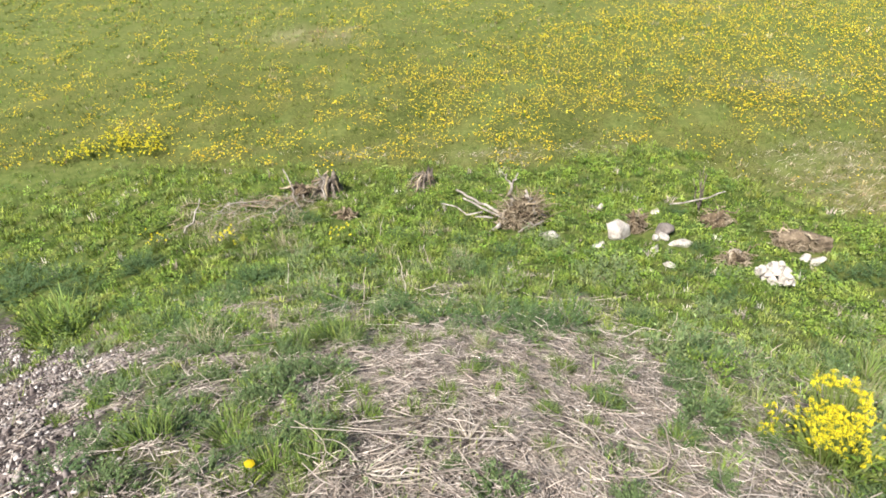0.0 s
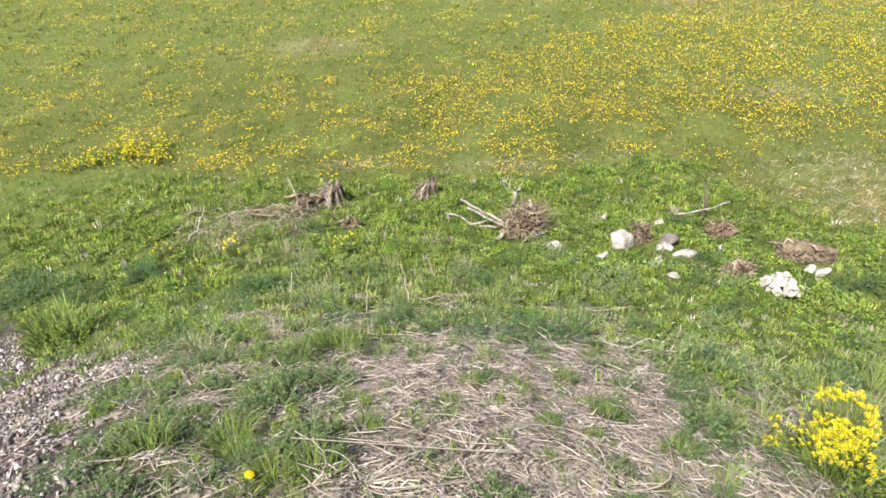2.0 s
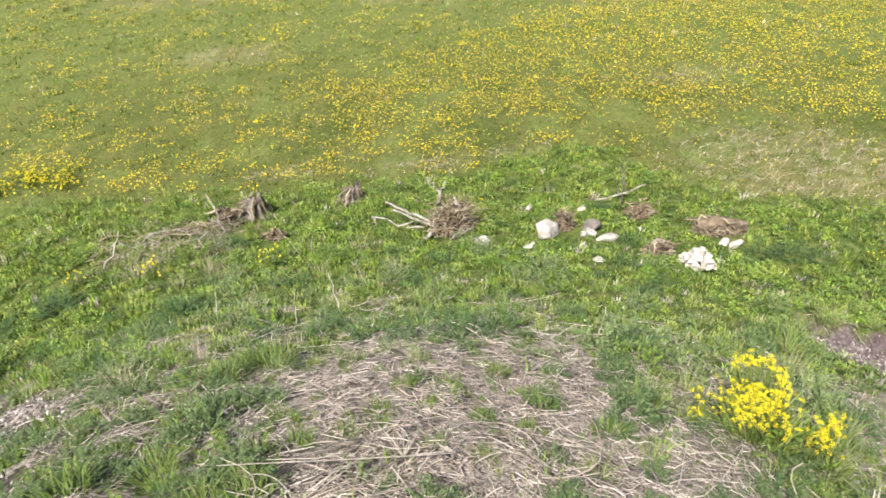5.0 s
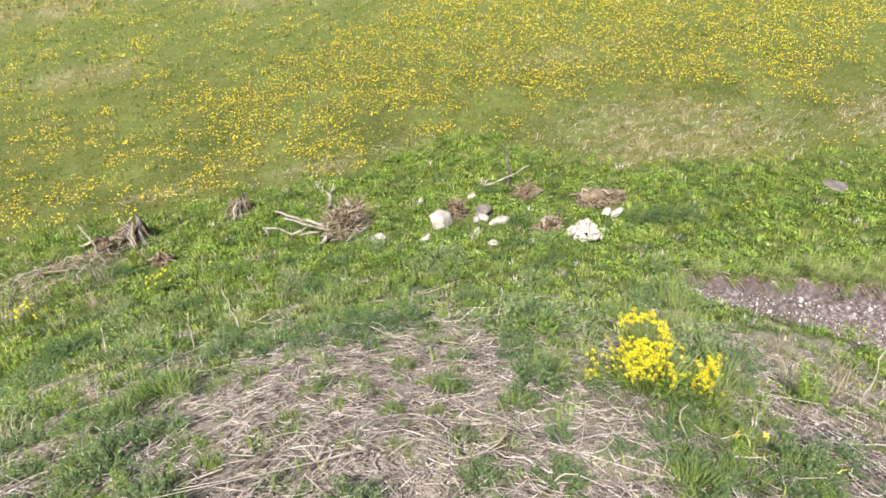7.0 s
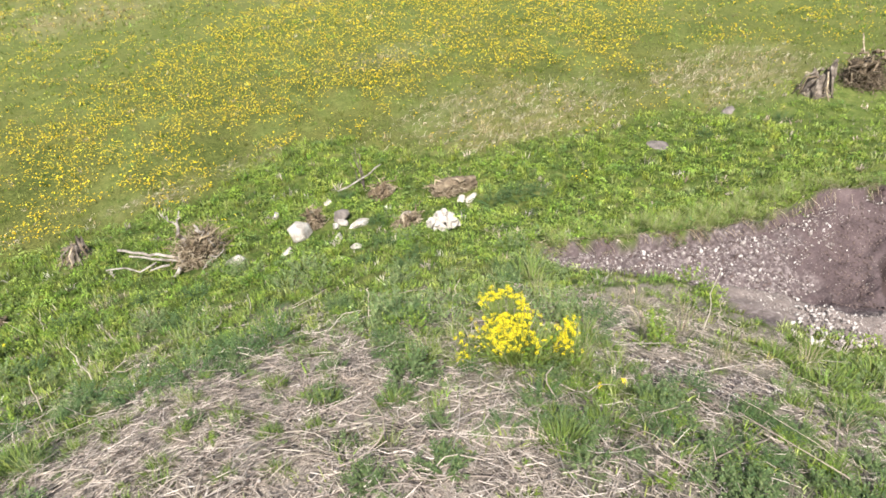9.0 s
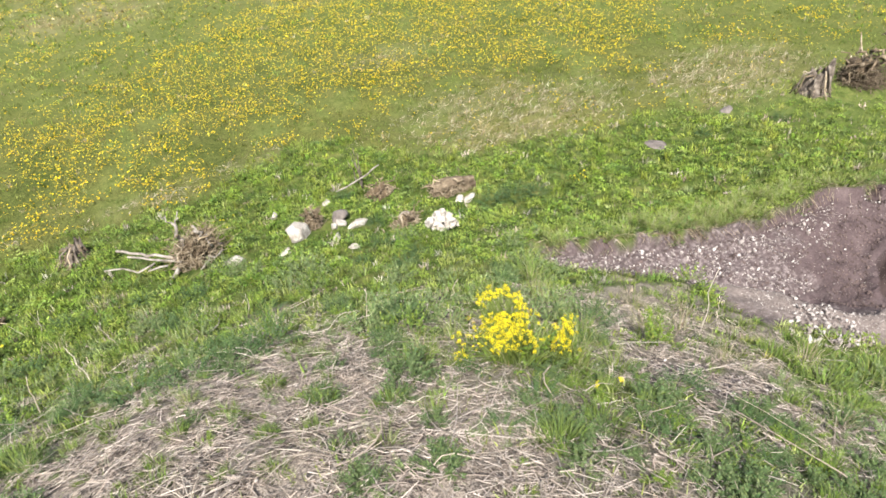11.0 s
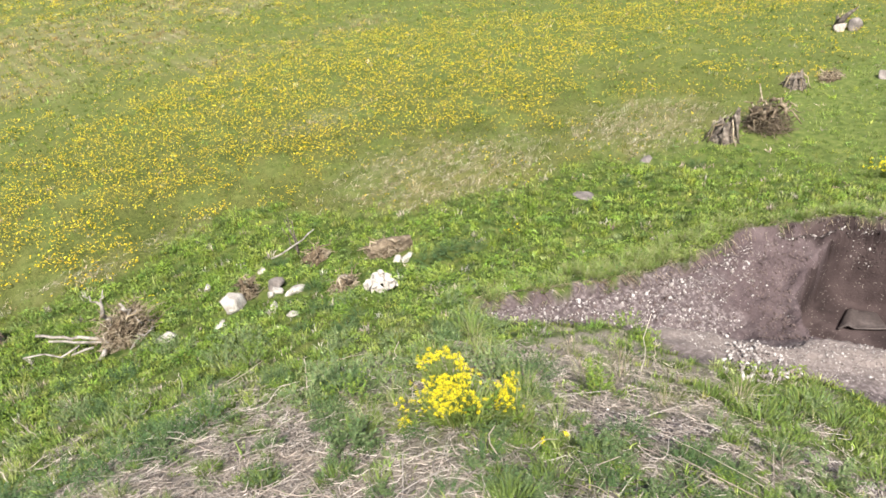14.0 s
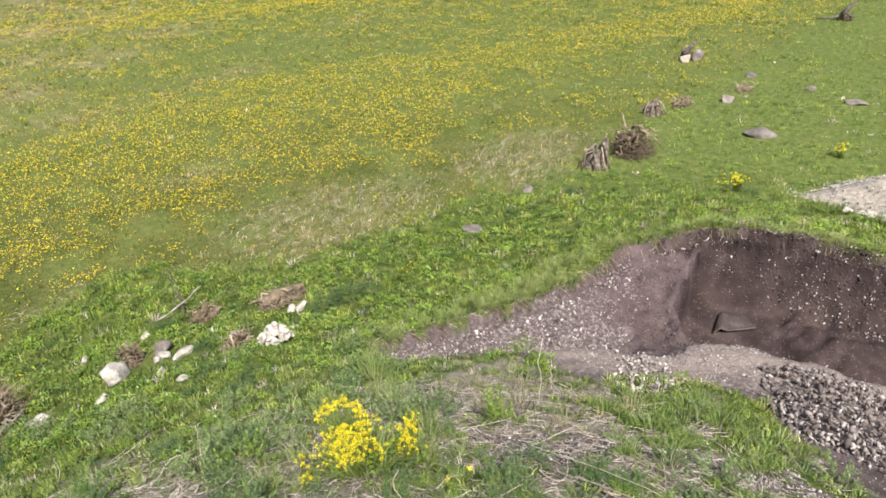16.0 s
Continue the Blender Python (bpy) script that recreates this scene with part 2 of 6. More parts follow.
def surface(name, colours, scale, rough=0.8, bump=0.3, bump_scale=None, spread=0.12, coords="Object", detail=6.0):
    """A mottled surface: colours over coarse and fine noise, grain relief, and each object a little apart."""
    m, n, l, bsdf = material(name)
    at = n.new("ShaderNodeTexCoord").outputs[coords]
    coarse = texture(n, l, "ShaderNodeTexNoise", scale, detail, at)
    fine = texture(n, l, "ShaderNodeTexNoise", scale * 7, 3.0, at)
    tones = ramp(n, [(0.3 + 0.4 * i / max(1, len(colours) - 1), c) for i, c in enumerate(colours)])
    l.new(coarse.outputs[0], tones.inputs[0])
    speck = ramp(n, [(0.3, (0.62, 0.62, 0.62)), (0.7, (1.25, 1.25, 1.25))])
    l.new(fine.outputs[0], speck.inputs[0])
    colour = blend(n, l, 0.8, tones.outputs[0], speck.outputs[0], "MULTIPLY")
    hsv = n.new("ShaderNodeHueSaturation")
    info = n.new("ShaderNodeObjectInfo")
    span = n.new("ShaderNodeMapRange")
    span.inputs[3].default_value, span.inputs[4].default_value = 1 - spread, 1 + spread
    l.new(info.outputs["Random"], span.inputs[0])
    l.new(span.outputs[0], hsv.inputs["Value"])
    l.new(colour, hsv.inputs["Color"])
    l.new(hsv.outputs[0], bsdf.inputs["Base Color"])
    bsdf.inputs["Roughness"].default_value = rough
    relief = texture(n, l, "ShaderNodeTexNoise", bump_scale or scale * 4, 6.0, at)
    b = n.new("ShaderNodeBump")
    b.inputs["Strength"].default_value, b.inputs["Distance"].default_value = bump, 0.03
    l.new(relief.outputs[0], b.inputs["Height"])
    l.new(b.outputs[0], bsdf.inputs["Normal"])
    return m


def foliage(name, through_light=0.25, rough=0.55):
    """Leaf stuff: its colour is the tint that each blade or leaf carries; some light passes through."""
    m, n, l, bsdf = material(name)
    tint = n.new("ShaderNodeAttribute")
    tint.attribute_name = "tint"
    at = n.new("ShaderNodeTexCoord").outputs["Object"]
    patch = texture(n, l, "ShaderNodeTexNoise", 60.0, 2.0, at)
    tone = ramp(n, [(0.3, (0.8, 0.8, 0.8)), (0.7, (1.15, 1.15, 1.15))])
    l.new(patch.outputs[0], tone.inputs[0])
    colour = blend(n, l, 1.0, tint.outputs["Color"], tone.outputs[0], "MULTIPLY")
    l.new(colour, bsdf.inputs["Base Color"])
    bsdf.inputs["Roughness"].default_value = rough
    bsdf.inputs["Specular IOR Level"].default_value = 0.25
    thin = n.new("ShaderNodeBsdfTranslucent")
    l.new(colour, thin.inputs["Color"])
    mix = n.new("ShaderNodeMixShader")
    mix.inputs[0].default_value = through_light
    l.new(bsdf.outputs[0], mix.inputs[1])
    l.new(thin.outputs[0], mix.inputs[2])
    l.new(mix.outputs[0], n["Material Output"].inputs["Surface"])
    return m


def ground_material():
    m, n, l, bsdf = material("earth and turf")
    at = n.new("ShaderNodeTexCoord").outputs["Object"]

    def mask(name):
        node = n.new("ShaderNodeAttribute")
        node.attribute_name = name
        return node.outputs["Fac"]

    def tones(scale, stops, detail=6.0):
        t = texture(n, l, "ShaderNodeTexNoise", scale, detail, at)
        r = ramp(n, stops)
        l.new(t.outputs[0], r.inputs[0])
        return r.outputs[0]

    lush = tones(6.0, [(0.32, (0.032, 0.052, 0.010)), (0.5, (0.065, 0.095, 0.020)), (0.66, (0.125, 0.14, 0.045))])
    turf = tones(1.6, [(0.36, (0.026, 0.047, 0.008)), (0.5, (0.064, 0.077, 0.016)), (0.64, (0.125, 0.118, 0.042))])
    turf = blend(n, l, 0.45, turf, tones(14.0, [(0.38, (0.043, 0.063, 0.013)), (0.62, (0.165, 0.178, 0.052))]))
    turf = blend(n, l, 0.55, turf, tones(42.0, [(0.40, (0.022, 0.032, 0.006)), (0.60, (0.165, 0.176, 0.053))], 2.0))
    duff = tones(5.0, [(0.36, (0.055, 0.043, 0.038)), (0.5, (0.21, 0.17, 0.148)), (0.64, (0.42, 0.365, 0.315))])
    duff = blend(n, l, 0.4, duff, tones(55.0, [(0.40, (0.06, 0.047, 0.041)), (0.60, (0.48, 0.42, 0.36))], 3.0))
    duff = blend(n, l, 0.5, duff, tones(150.0, [(0.42, (0.05, 0.038, 0.033)), (0.58, (0.56, 0.49, 0.43))], 2.0))
    dirt = tones(3.4, [(0.3, (0.058, 0.041, 0.045)), (0.5, (0.108, 0.079, 0.084)), (0.7, (0.19, 0.147, 0.152))])
    dirt = blend(n, l, 0.55, dirt, tones(45.0, [(0.3, (0.032, 0.023, 0.024)), (0.7, (0.118, 0.091, 0.094))]))
    scree = tones(24.0, [(0.3, (0.045, 0.035, 0.037)), (0.5, (0.112, 0.091, 0.094)), (0.68, (0.27, 0.235, 0.24))])
    stony = tones(30.0, [(0.3, (0.026, 0.020, 0.020)), (0.52, (0.068, 0.054, 0.053)), (0.7, (0.17, 0.145, 0.142))])
    chips = texture(n, l, "ShaderNodeTexVoronoi", 42.0, 0, at)
    pick = ramp(n, [(0.13, (1, 1, 1)), (0.22, (0, 0, 0))])
    l.new(chips.outputs["Distance"], pick.inputs[0])
    few = ramp(n, [(0.62, (0, 0, 0)), (0.64, (1, 1, 1))])
    l.new(chips.outputs["Color"], few.inputs[0])
    chip = blend(n, l, 1.0, pick.outputs[0], few.outputs[0], "MULTIPLY")
    # moist fresh-dug earth, darkened further to carry the hole's shade in its colour
    damp_shade = tones(3.2, [(0.3, (0.023, 0.0158, 0.0155)), (0.5, (0.043, 0.030, 0.0295)), (0.7, (0.073, 0.053, 0.052))])
    dirt = blend(n, l, mask("damp_shade"), dirt, damp_shade)
    dirt = blend(n, l, chip, dirt, (0.36, 0.32, 0.29))
    colour = blend(n, l, mask("meadow"), lush, turf)
    colour = blend(n, l, 0.8, colour, tones(0.75, [(0.36, (0.78, 0.86, 0.72)), (0.5, (1.0, 1.02, 1.0)), (0.64, (1.25, 1.18, 1.15))], 5.0), "MULTIPLY")
    colour = blend(n, l, mask("fresh"), colour, tones(9.0, [(0.35, (0.07, 0.105, 0.024)), (0.65, (0.165, 0.195, 0.058))]))
    colour = blend(n, l, mask("hay"), colour, tones(1.1, [(0.38, (0.16, 0.135, 0.068)), (0.62, (0.28, 0.245, 0.15))]))
    colour = blend(n, l, mask("litter"), colour, duff)
    colour = blend(n, l, mask("scree"), colour, stony)
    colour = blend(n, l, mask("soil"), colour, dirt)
    colour = blend(n, l, mask("rubble"), colour, scree)
    berm = blend(n, l, 0.6, scree, (0.31, 0.262, 0.238))
    colour = blend(n, l, mask("berm"), colour, berm)
    l.new(colour, bsdf.inputs["Base Color"])
    bsdf.inputs["Roughness"].default_value = 0.95
    bsdf.inputs["Specular IOR Level"].default_value = 0.2
    relief = texture(n, l, "ShaderNodeTexNoise", 35.0, 8.0, at)
    b = n.new("ShaderNodeBump")
    b.inputs["Strength"].default_value, b.inputs["Distance"].default_value = 0.6, 0.025
    l.new(relief.outputs[0], b.inputs["Height"])
    l.new(b.outputs[0], bsdf.inputs["Normal"])
    return m


GROUND = ground_material()
LEAF = foliage("living leaf")
STRAW = foliage("dead straw", 0.15, 0.7)
PETAL = foliage("petal", 0.3, 0.6)
LIMESTONE = surface("white limestone", [(0.32, 0.285, 0.255), (0.50, 0.465, 0.43), (0.66, 0.63, 0.60)], 9.0, 0.9, 0.8, spread=0.1)
FIELDSTONE = surface("grey fieldstone", [(0.12, 0.105, 0.10), (0.20, 0.175, 0.165), (0.29, 0.26, 0.245)], 7.0, 0.85, 0.5, spread=0.2)
GRAVEL = surface("crushed stone", [(0.20, 0.16, 0.135), (0.36, 0.31, 0.27), (0.52, 0.47, 0.42)], 20.0, 0.9, 0.3, spread=0.3)
GREYWOOD = surface("weathered grey wood", [(0.16, 0.14, 0.12), (0.31, 0.28, 0.255), (0.48, 0.445, 0.41)], 16.0, 0.8, 0.5, bump_scale=60, spread=0.1)
ROOTWOOD = surface("brown dead root", [(0.09, 0.065, 0.045), (0.19, 0.145, 0.10), (0.33, 0.27, 0.20)], 9.0, 0.9, 0.6, bump_scale=50, spread=0.15)
TWIG = surface("pale dead twig", [(0.18, 0.135, 0.085), (0.34, 0.275, 0.19), (0.52, 0.45, 0.35)], 9.0, 0.9, 0.4, bump_scale=50, spread=0.12)
BARK = surface("dark stump bark", [(0.055, 0.044, 0.036), (0.14, 0.115, 0.096), (0.30, 0.26, 0.225)], 14.0, 0.9, 0.8, bump_scale=40, spread=0.1)
BARKWOOD = surface("rotten brown bark", [(0.07, 0.05, 0.034), (0.17, 0.13, 0.09), (0.31, 0.25, 0.18)], 11.0, 0.9, 0.9, bump_scale=45, spread=0.05)
CLOD = surface("dried earth clod", [(0.04, 0.029, 0.019), (0.10, 0.072, 0.045), (0.20, 0.15, 0.095)], 12.0, 0.95, 0.9, bump_scale=30, spread=0.1)
GRAVEL_SAND = surface("pale limestone grit", [(0.26, 0.23, 0.20), (0.36, 0.32, 0.285), (0.46, 0.42, 0.38)], 16.0, 0.9, 0.6, bump_scale=60, spread=0.0)
SHEET = surface("dark rubber sheet", [(0.05, 0.038, 0.036), (0.072, 0.056, 0.053), (0.105, 0.084, 0.08)], 5.0, 0.7, 0.25, spread=0.0)


# ---- mesh helpers ----
def mesh_from(name, verts, faces, mat, tint=None, smooth_shade=False):
    """verts: (n, 3); faces: list of (m, k) index arrays; tint: (n, 3) colours."""
    me = bpy.data.meshes.new(name)
    verts = np.asarray(verts, np.float32)
    faces = [np.asarray(f, np.int32) for f in faces if len(f)]
    loops = np.concatenate([f.ravel() for f in faces])
    sizes = np.concatenate([np.full(len(f), f.shape[1], np.int32) for f in faces])
    starts = np.concatenate([[0], np.cumsum(sizes)[:-1]]).astype(np.int32)
    me.vertices.add(len(verts))
    me.vertices.foreach_set("co", verts.ravel())
    me.loops.add(len(loops))
    me.loops.foreach_set("vertex_index", loops)
    me.polygons.add(len(sizes))
    me.polygons.foreach_set("loop_start", starts)
    me.update(calc_edges=True)
    if tint is not None:
        layer = me.attributes.new("tint", "FLOAT_COLOR", "POINT")
        rgba = np.ones((len(verts), 4), np.float32)
        rgba[:, :3] = tint
        layer.data.foreach_set("color", rgba.ravel())
    if smooth_shade:
        me.polygons.foreach_set("use_smooth", np.ones(len(sizes), bool))
    me.materials.append(mat)
    return me


def joined(pieces):
    """One (verts, faces, tint) out of several."""
    vs, fs, ts, n = [], {}, [], 0
    for v, faces, t in pieces:
        vs.append(v)
        ts.append(np.broadcast_to(np.asarray(t, float), (len(v), 3)))
        for f in faces:
            if len(f):
                fs.setdefault(f.shape[1], []).append(f + n)
        n += len(v)
    return np.concatenate(vs), [np.concatenate(f) for f in fs.values()], np.concatenate(ts)


def part(name, data, parent, label=""):
    ob = new(name, data)
    ob.parent = parent
    if label:
        ob["label"] = label
    return ob


def holder(name, at, turn=0.0):
    ob = new(name)
    ob.empty_display_size = 0.1
    ob.matrix_basis = Matrix.Translation(at) @ pose(0, 0, 0, 0, 0, turn)
    return ob


def blades(base, tall, wide, way, lean, tint, rng, joints=1):
    """Grass blades as (verts, faces, tint). joints 0: one triangle a blade; 1: a bent blade of a quad and a tip."""
    n = len(base)
    turn = way + rng.normal(1.57, 0.5, n)
    side = np.stack([np.cos(turn), np.sin(turn), np.zeros(n)], 1) * (wide / 2)[:, None]
    out = np.stack([np.cos(way), np.sin(way), np.zeros(n)], 1) * (lean * tall)[:, None]
    up = np.zeros((n, 3))
    up[:, 2] = tall
    tip = base + out + up * np.sqrt(np.clip(1 - 0.6 * lean**2, 0.1, 1))[:, None]
    i = np.arange(n)
    if joints == 0:
        v = np.stack([base - side, base + side, tip], 1).reshape(-1, 3)
        return v, [np.stack([3 * i, 3 * i + 1, 3 * i + 2], 1)], np.repeat(tint, 3, 0)
    mid = base + out * 0.32 + up * 0.58
    v = np.stack([base - side, base + side, mid + side * 0.75, mid - side * 0.75, tip], 1).reshape(-1, 3)
    return v, [np.stack([5 * i, 5 * i + 1, 5 * i + 2, 5 * i + 3], 1), np.stack([5 * i + 3, 5 * i + 2, 5 * i + 4], 1)], np.repeat(tint, 5, 0)


def leaves(base, long, wide, way, pitch, tint, rng):
    """Small leaves folded along the midrib: two triangles each."""
    n = len(base)
    d = np.stack([np.cos(way) * np.cos(pitch), np.sin(way) * np.cos(pitch), np.sin(pitch)], 1)
    s = np.stack([-np.sin(way), np.cos(way), rng.normal(0, 0.25, n)], 1)
    mid = base + d * (long * 0.5)[:, None] + np.array([0, 0, 1]) * (wide * 0.18)[:, None]
    v = np.stack([base, mid - s * (wide / 2)[:, None], base + d * long[:, None], mid + s * (wide / 2)[:, None]], 1).reshape(-1, 3)
    i = 4 * np.arange(n)
    return v, [np.concatenate([np.stack([i, i + 1, i + 2], 1), np.stack([i, i + 2, i + 3], 1)])], np.repeat(tint, 4, 0)


def tube(points, radii, sides=6, tint=(0.3, 0.25, 0.2)):
    """A round rod along points, closed at both ends, as (verts, faces, tint)."""
    p = np.asarray(points, float)
    radii = np.broadcast_to(np.asarray(radii, float), len(p))
    d = np.gradient(p, axis=0)
    d /= np.linalg.norm(d, axis=1)[:, None] + 1e-9
    ref = np.array([0.31, 0.17, 0.93]) if abs(d[0, 2]) < 0.8 else np.array([0.95, 0.2, 0.1])
    a = np.cross(d, ref)
    a /= np.linalg.norm(a, axis=1)[:, None] + 1e-9
    b = np.cross(d, a)
    w = np.linspace(0, 6.2832, sides, endpoint=False)
    v = (p[:, None] + radii[:, None, None] * (np.cos(w)[None, :, None] * a[:, None] + np.sin(w)[None, :, None] * b[:, None])).reshape(-1, 3)
    k = np.arange(sides)
    k2 = (k + 1) % sides
    quads = np.concatenate([np.stack([j * sides + k, j * sides + k2, (j + 1) * sides + k2, (j + 1) * sides + k], 1) for j in range(len(p) - 1)])
    faces = [quads]
    if sides > 4:
        faces.append(k[None, ::-1])
        faces.append((k + (len(p) - 1) * sides)[None])
    else:
        v = np.concatenate([v, p[-1:]])
        e = len(v) - 1
        faces.append(np.stack([k + (len(p) - 1) * sides, k2 + (len(p) - 1) * sides, np.full(sides, e)], 1))
    return v, faces, tint


def rock(rng, size, rough=0.22, detail=2, cut=8, depth=(0.2, 0.37)):
    """A broken stone: a faceted lump with some flat breaks, as (verts, faces, tint)."""
    bm = bmesh.new()
    bmesh.ops.create_icosphere(bm, subdivisions=detail, radius=0.5)
    v = np.array([q.co for q in bm.verts])
    f = np.array([[q.index for q in face.verts] for face in bm.faces])
    bm.free()
    for _ in range(cut):
        nrm = rng.normal(size=3)
        nrm /= np.linalg.norm(nrm)
        over = np.clip(v @ nrm - rng.uniform(*depth), 0, None)
        v = v - over[:, None] * nrm
    k = rng.normal(size=(6, 3)) * 5
    ph = rng.uniform(0, 6, 6)
    v = v * (1 + rough * 0.25 * np.sin(v @ k.T + ph).sum(1))[:, None]
    return v * np.asarray(size), [f], (0.5, 0.5, 0.5)


# ---- ground: one sheet to the horizon ----
def spread(core, far, grow=1.16):
    lo, hi, d, s = core[0], core[-1], [], 0.05
    while sum(d) < far:
        s *= grow
        d.append(s)
    out = np.cumsum(d)
    return np.concatenate([(lo - out)[::-1], core, hi + out])


gx = spread(np.concatenate([np.arange(-5.0, 3.6, 0.05), np.arange(3.6, 9.4, 0.036), np.arange(9.4, 10.5, 0.05)]), 2500)
gy = spread(np.concatenate([np.arange(-2.4, -0.9, 0.05), np.arange(-0.9, 4.0, 0.036), np.arange(4.0, 8.0, 0.05)]), 2500)
GX, GY = np.meshgrid(gx, gy)
GZ = height(GX, GY)
rows, cols = GX.shape
idx = np.arange(rows * cols).reshape(rows, cols)
quads = np.stack([idx[:-1, :-1], idx[:-1, 1:], idx[1:, 1:], idx[1:, :-1]], -1).reshape(-1, 4)
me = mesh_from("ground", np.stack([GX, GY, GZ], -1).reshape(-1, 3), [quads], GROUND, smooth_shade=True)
MX, MY = (GX[:-1, :-1] + GX[1:, 1:]) / 2, (GY[:-1, :-1] + GY[1:, 1:]) / 2
me.polygons.foreach_set("use_smooth", ((np.abs(inside(HOLE, MX, MY)) > 0.06)).ravel())
berm_mask = np.exp(-((along(BERM, GX, GY) / 0.42) ** 2)) * soil_at(GX, GY) * (1 - smooth(-0.02, 0.08, inside(HOLE, GX, GY)))
# hole and back wall get one mask for moist earth and painted-in shade
for name, value in (("soil", soil_at(GX, GY)), ("scree", scree_at(GX, GY)), ("litter", litter_at(GX, GY)), ("meadow", meadow_at(GX, GY)), ("hay", (0.42 + 0.4 * smooth(13, 17, np.hypot(GX, GY))) * hay_at(GX, GY)), ("fresh", np.maximum(0.5 * fresh_at(GX, GY), 0.5 * smooth(12, 19, np.hypot(GX, GY))) * meadow_at(GX, GY) + 0.7 * smooth(9, 13, np.hypot(GX, GY)) * (1 - meadow_at(GX, GY))), ("berm", berm_mask), ("damp_shade", np.maximum(smooth(7.86, 8.08, GX + 0.08 * lump(GX, GY, 0.4, 5.1)) * smooth(-0.02, 0.04, inside(PIT, GX, GY) + 0.06 * lump(GX, GY, 0.4, 1.9)), smooth(-0.01, 0.015, inside(HOLE, GX, GY) + 0.03 * lump(GX, GY, 0.35, 6.6))) * 0.95), ("rubble", np.maximum(rubble_at(GX, GY), 0.9 * trail_at(GX, GY)))):
    me.attributes.new(name, "FLOAT", "POINT").data.foreach_set("value", np.asarray(value, np.float32).ravel())
tagged(new("ground", me), "grassy earth mound sloping down to a wide flat meadow", "ground", kind="structure")

# ---- stones ----
CLEARINGS = []


def open_at(x, y):
    """0 where a stone or stump stands in the growth, else 1."""
    free = np.ones(np.shape(x))
    for cx, cy, r in CLEARINGS:
        free = free * smooth(0.75 * r, 1.1 * r, np.hypot(x - cx, y - cy))
    return free


def stone(name, x, y, size, turn=0.0, mat=None, label="", category="stone", group="", sink=0.16, seed=1, tilt=0.0):
    rng = np.random.default_rng(seed)
    CLEARINGS.append((x - 0.03, y - 0.08, 0.62 * max(size)))
    v, f, _ = rock(rng, np.asarray(size) * 1.18, 0.16, 3, 11, (0.24, 0.40) if mat is FIELDSTONE else (0.2, 0.36))
    ob = new(name, mesh_from(name, v, f, mat or LIMESTONE))
    ob.matrix_basis = Matrix.Translation(ground_point(x, y, size[2] * (0.36 - sink))) @ pose(0, 0, 0, tilt, 0, turn)
    return tagged(ob, label, category, group)


FOOT = "white stones at the foot of the mound"
stone("boulder", 2.11, 6.33, (0.33, 0.26, 0.35), 20, label="large white limestone block in green weeds", group=FOOT, seed=3, sink=0.1)
for k, (x, y, sx, sy, sz, turn) in enumerate([
    (1.26, 6.18, 0.21, 0.15, 0.12, 5), (1.80, 5.97, 0.17, 0.12, 0.10, 30), (2.09, 7.12, 0.15, 0.12, 0.13, 60), (2.80, 6.08, 0.29, 0.19, 0.15, 12),
    (2.64, 6.26, 0.16, 0.14, 0.13, 50), (2.43, 5.90, 0.14, 0.12, 0.12, 80), (2.46, 5.53, 0.20, 0.13, 0.11, 15), (2.55, 6.20, 0.14, 0.12, 0.10, 33),
    (2.82, 7.06, 0.14, 0.10, 0.08, 20), (4.16, 5.82, 0.16, 0.15, 0.11, 25), (4.28, 5.78, 0.22, 0.17, 0.12, 15)]):
    stone("stone", x, y, (sx, sy, sz), turn, label="pale weathered stone half sunk in green weeds", group=FOOT, seed=10 + k)
stone("stone", 2.70, 6.40, (0.26, 0.2, 0.24), 40, FIELDSTONE, "grey-brown fieldstone behind pale stones in weeds", group=FOOT, seed=31)
stone("stone", 3.38, 5.86, (0.20, 0.16, 0.16), 10, GRAVEL, "buff stone on dug-up earth", group=FOOT, seed=32)
PILE = "heap of white stones"
for k in range(28):
    q = np.random.default_rng(400 + k)
    a, r = 2.4 * k, 0.175 * math.sqrt((k + 0.5) / 28)
    size = q.uniform(0.09, 0.15)
    o = stone("rubble_stone", 3.50 + r * math.cos(a), 5.24 + r * math.sin(a) * 1.1, (size, size * q.uniform(0.7, 0.95), size * q.uniform(0.6, 0.85)), q.uniform(0, 360), label="chalk-white rubble stone in a small heap", group=PILE, seed=50 + k, sink=0.05, tilt=q.uniform(-30, 30))
    o.location.z += 0.22 * max(0, 1 - r / 0.19)
FAR = "stones out on the grass"
for k, (x, y, s) in enumerate([(11.06, 0.71, 0.22), (11.3, 0.72, 0.2), (11.07, 0.53, 0.16), (11.0, 0.36, 0.26), (10.98, 0.18, 0.34), (11.35, 0.92, 0.14)]):
    stone("stone", x, y, (s, s * 0.7, s * 0.5), 40 * k, label="pale flat stone at the foot of a gravel heap", group=FAR, seed=130 + k)
stone("boulder", 14.09, 2.78, (0.66, 0.36, 0.27), -79, FIELDSTONE, "low pinkish-grey boulder lying in short grass", group=FAR, seed=71)
stone("boulder", 16.04, 4.06, (0.34, 0.3, 0.24), 10, FIELDSTONE, "grey boulder in short grass beside dead weeds", group=FAR, seed=72)
stone("boulder", 19.15, 6.25, (0.38, 0.4, 0.34), 0, GRAVEL_SAND, "white boulder out on the meadow", group=FAR, seed=73)
stone("boulder", 19.42, 6.02, (0.36, 0.36, 0.44), 30, FIELDSTONE, "grey boulder leaning on a white one", group=FAR, seed=74)
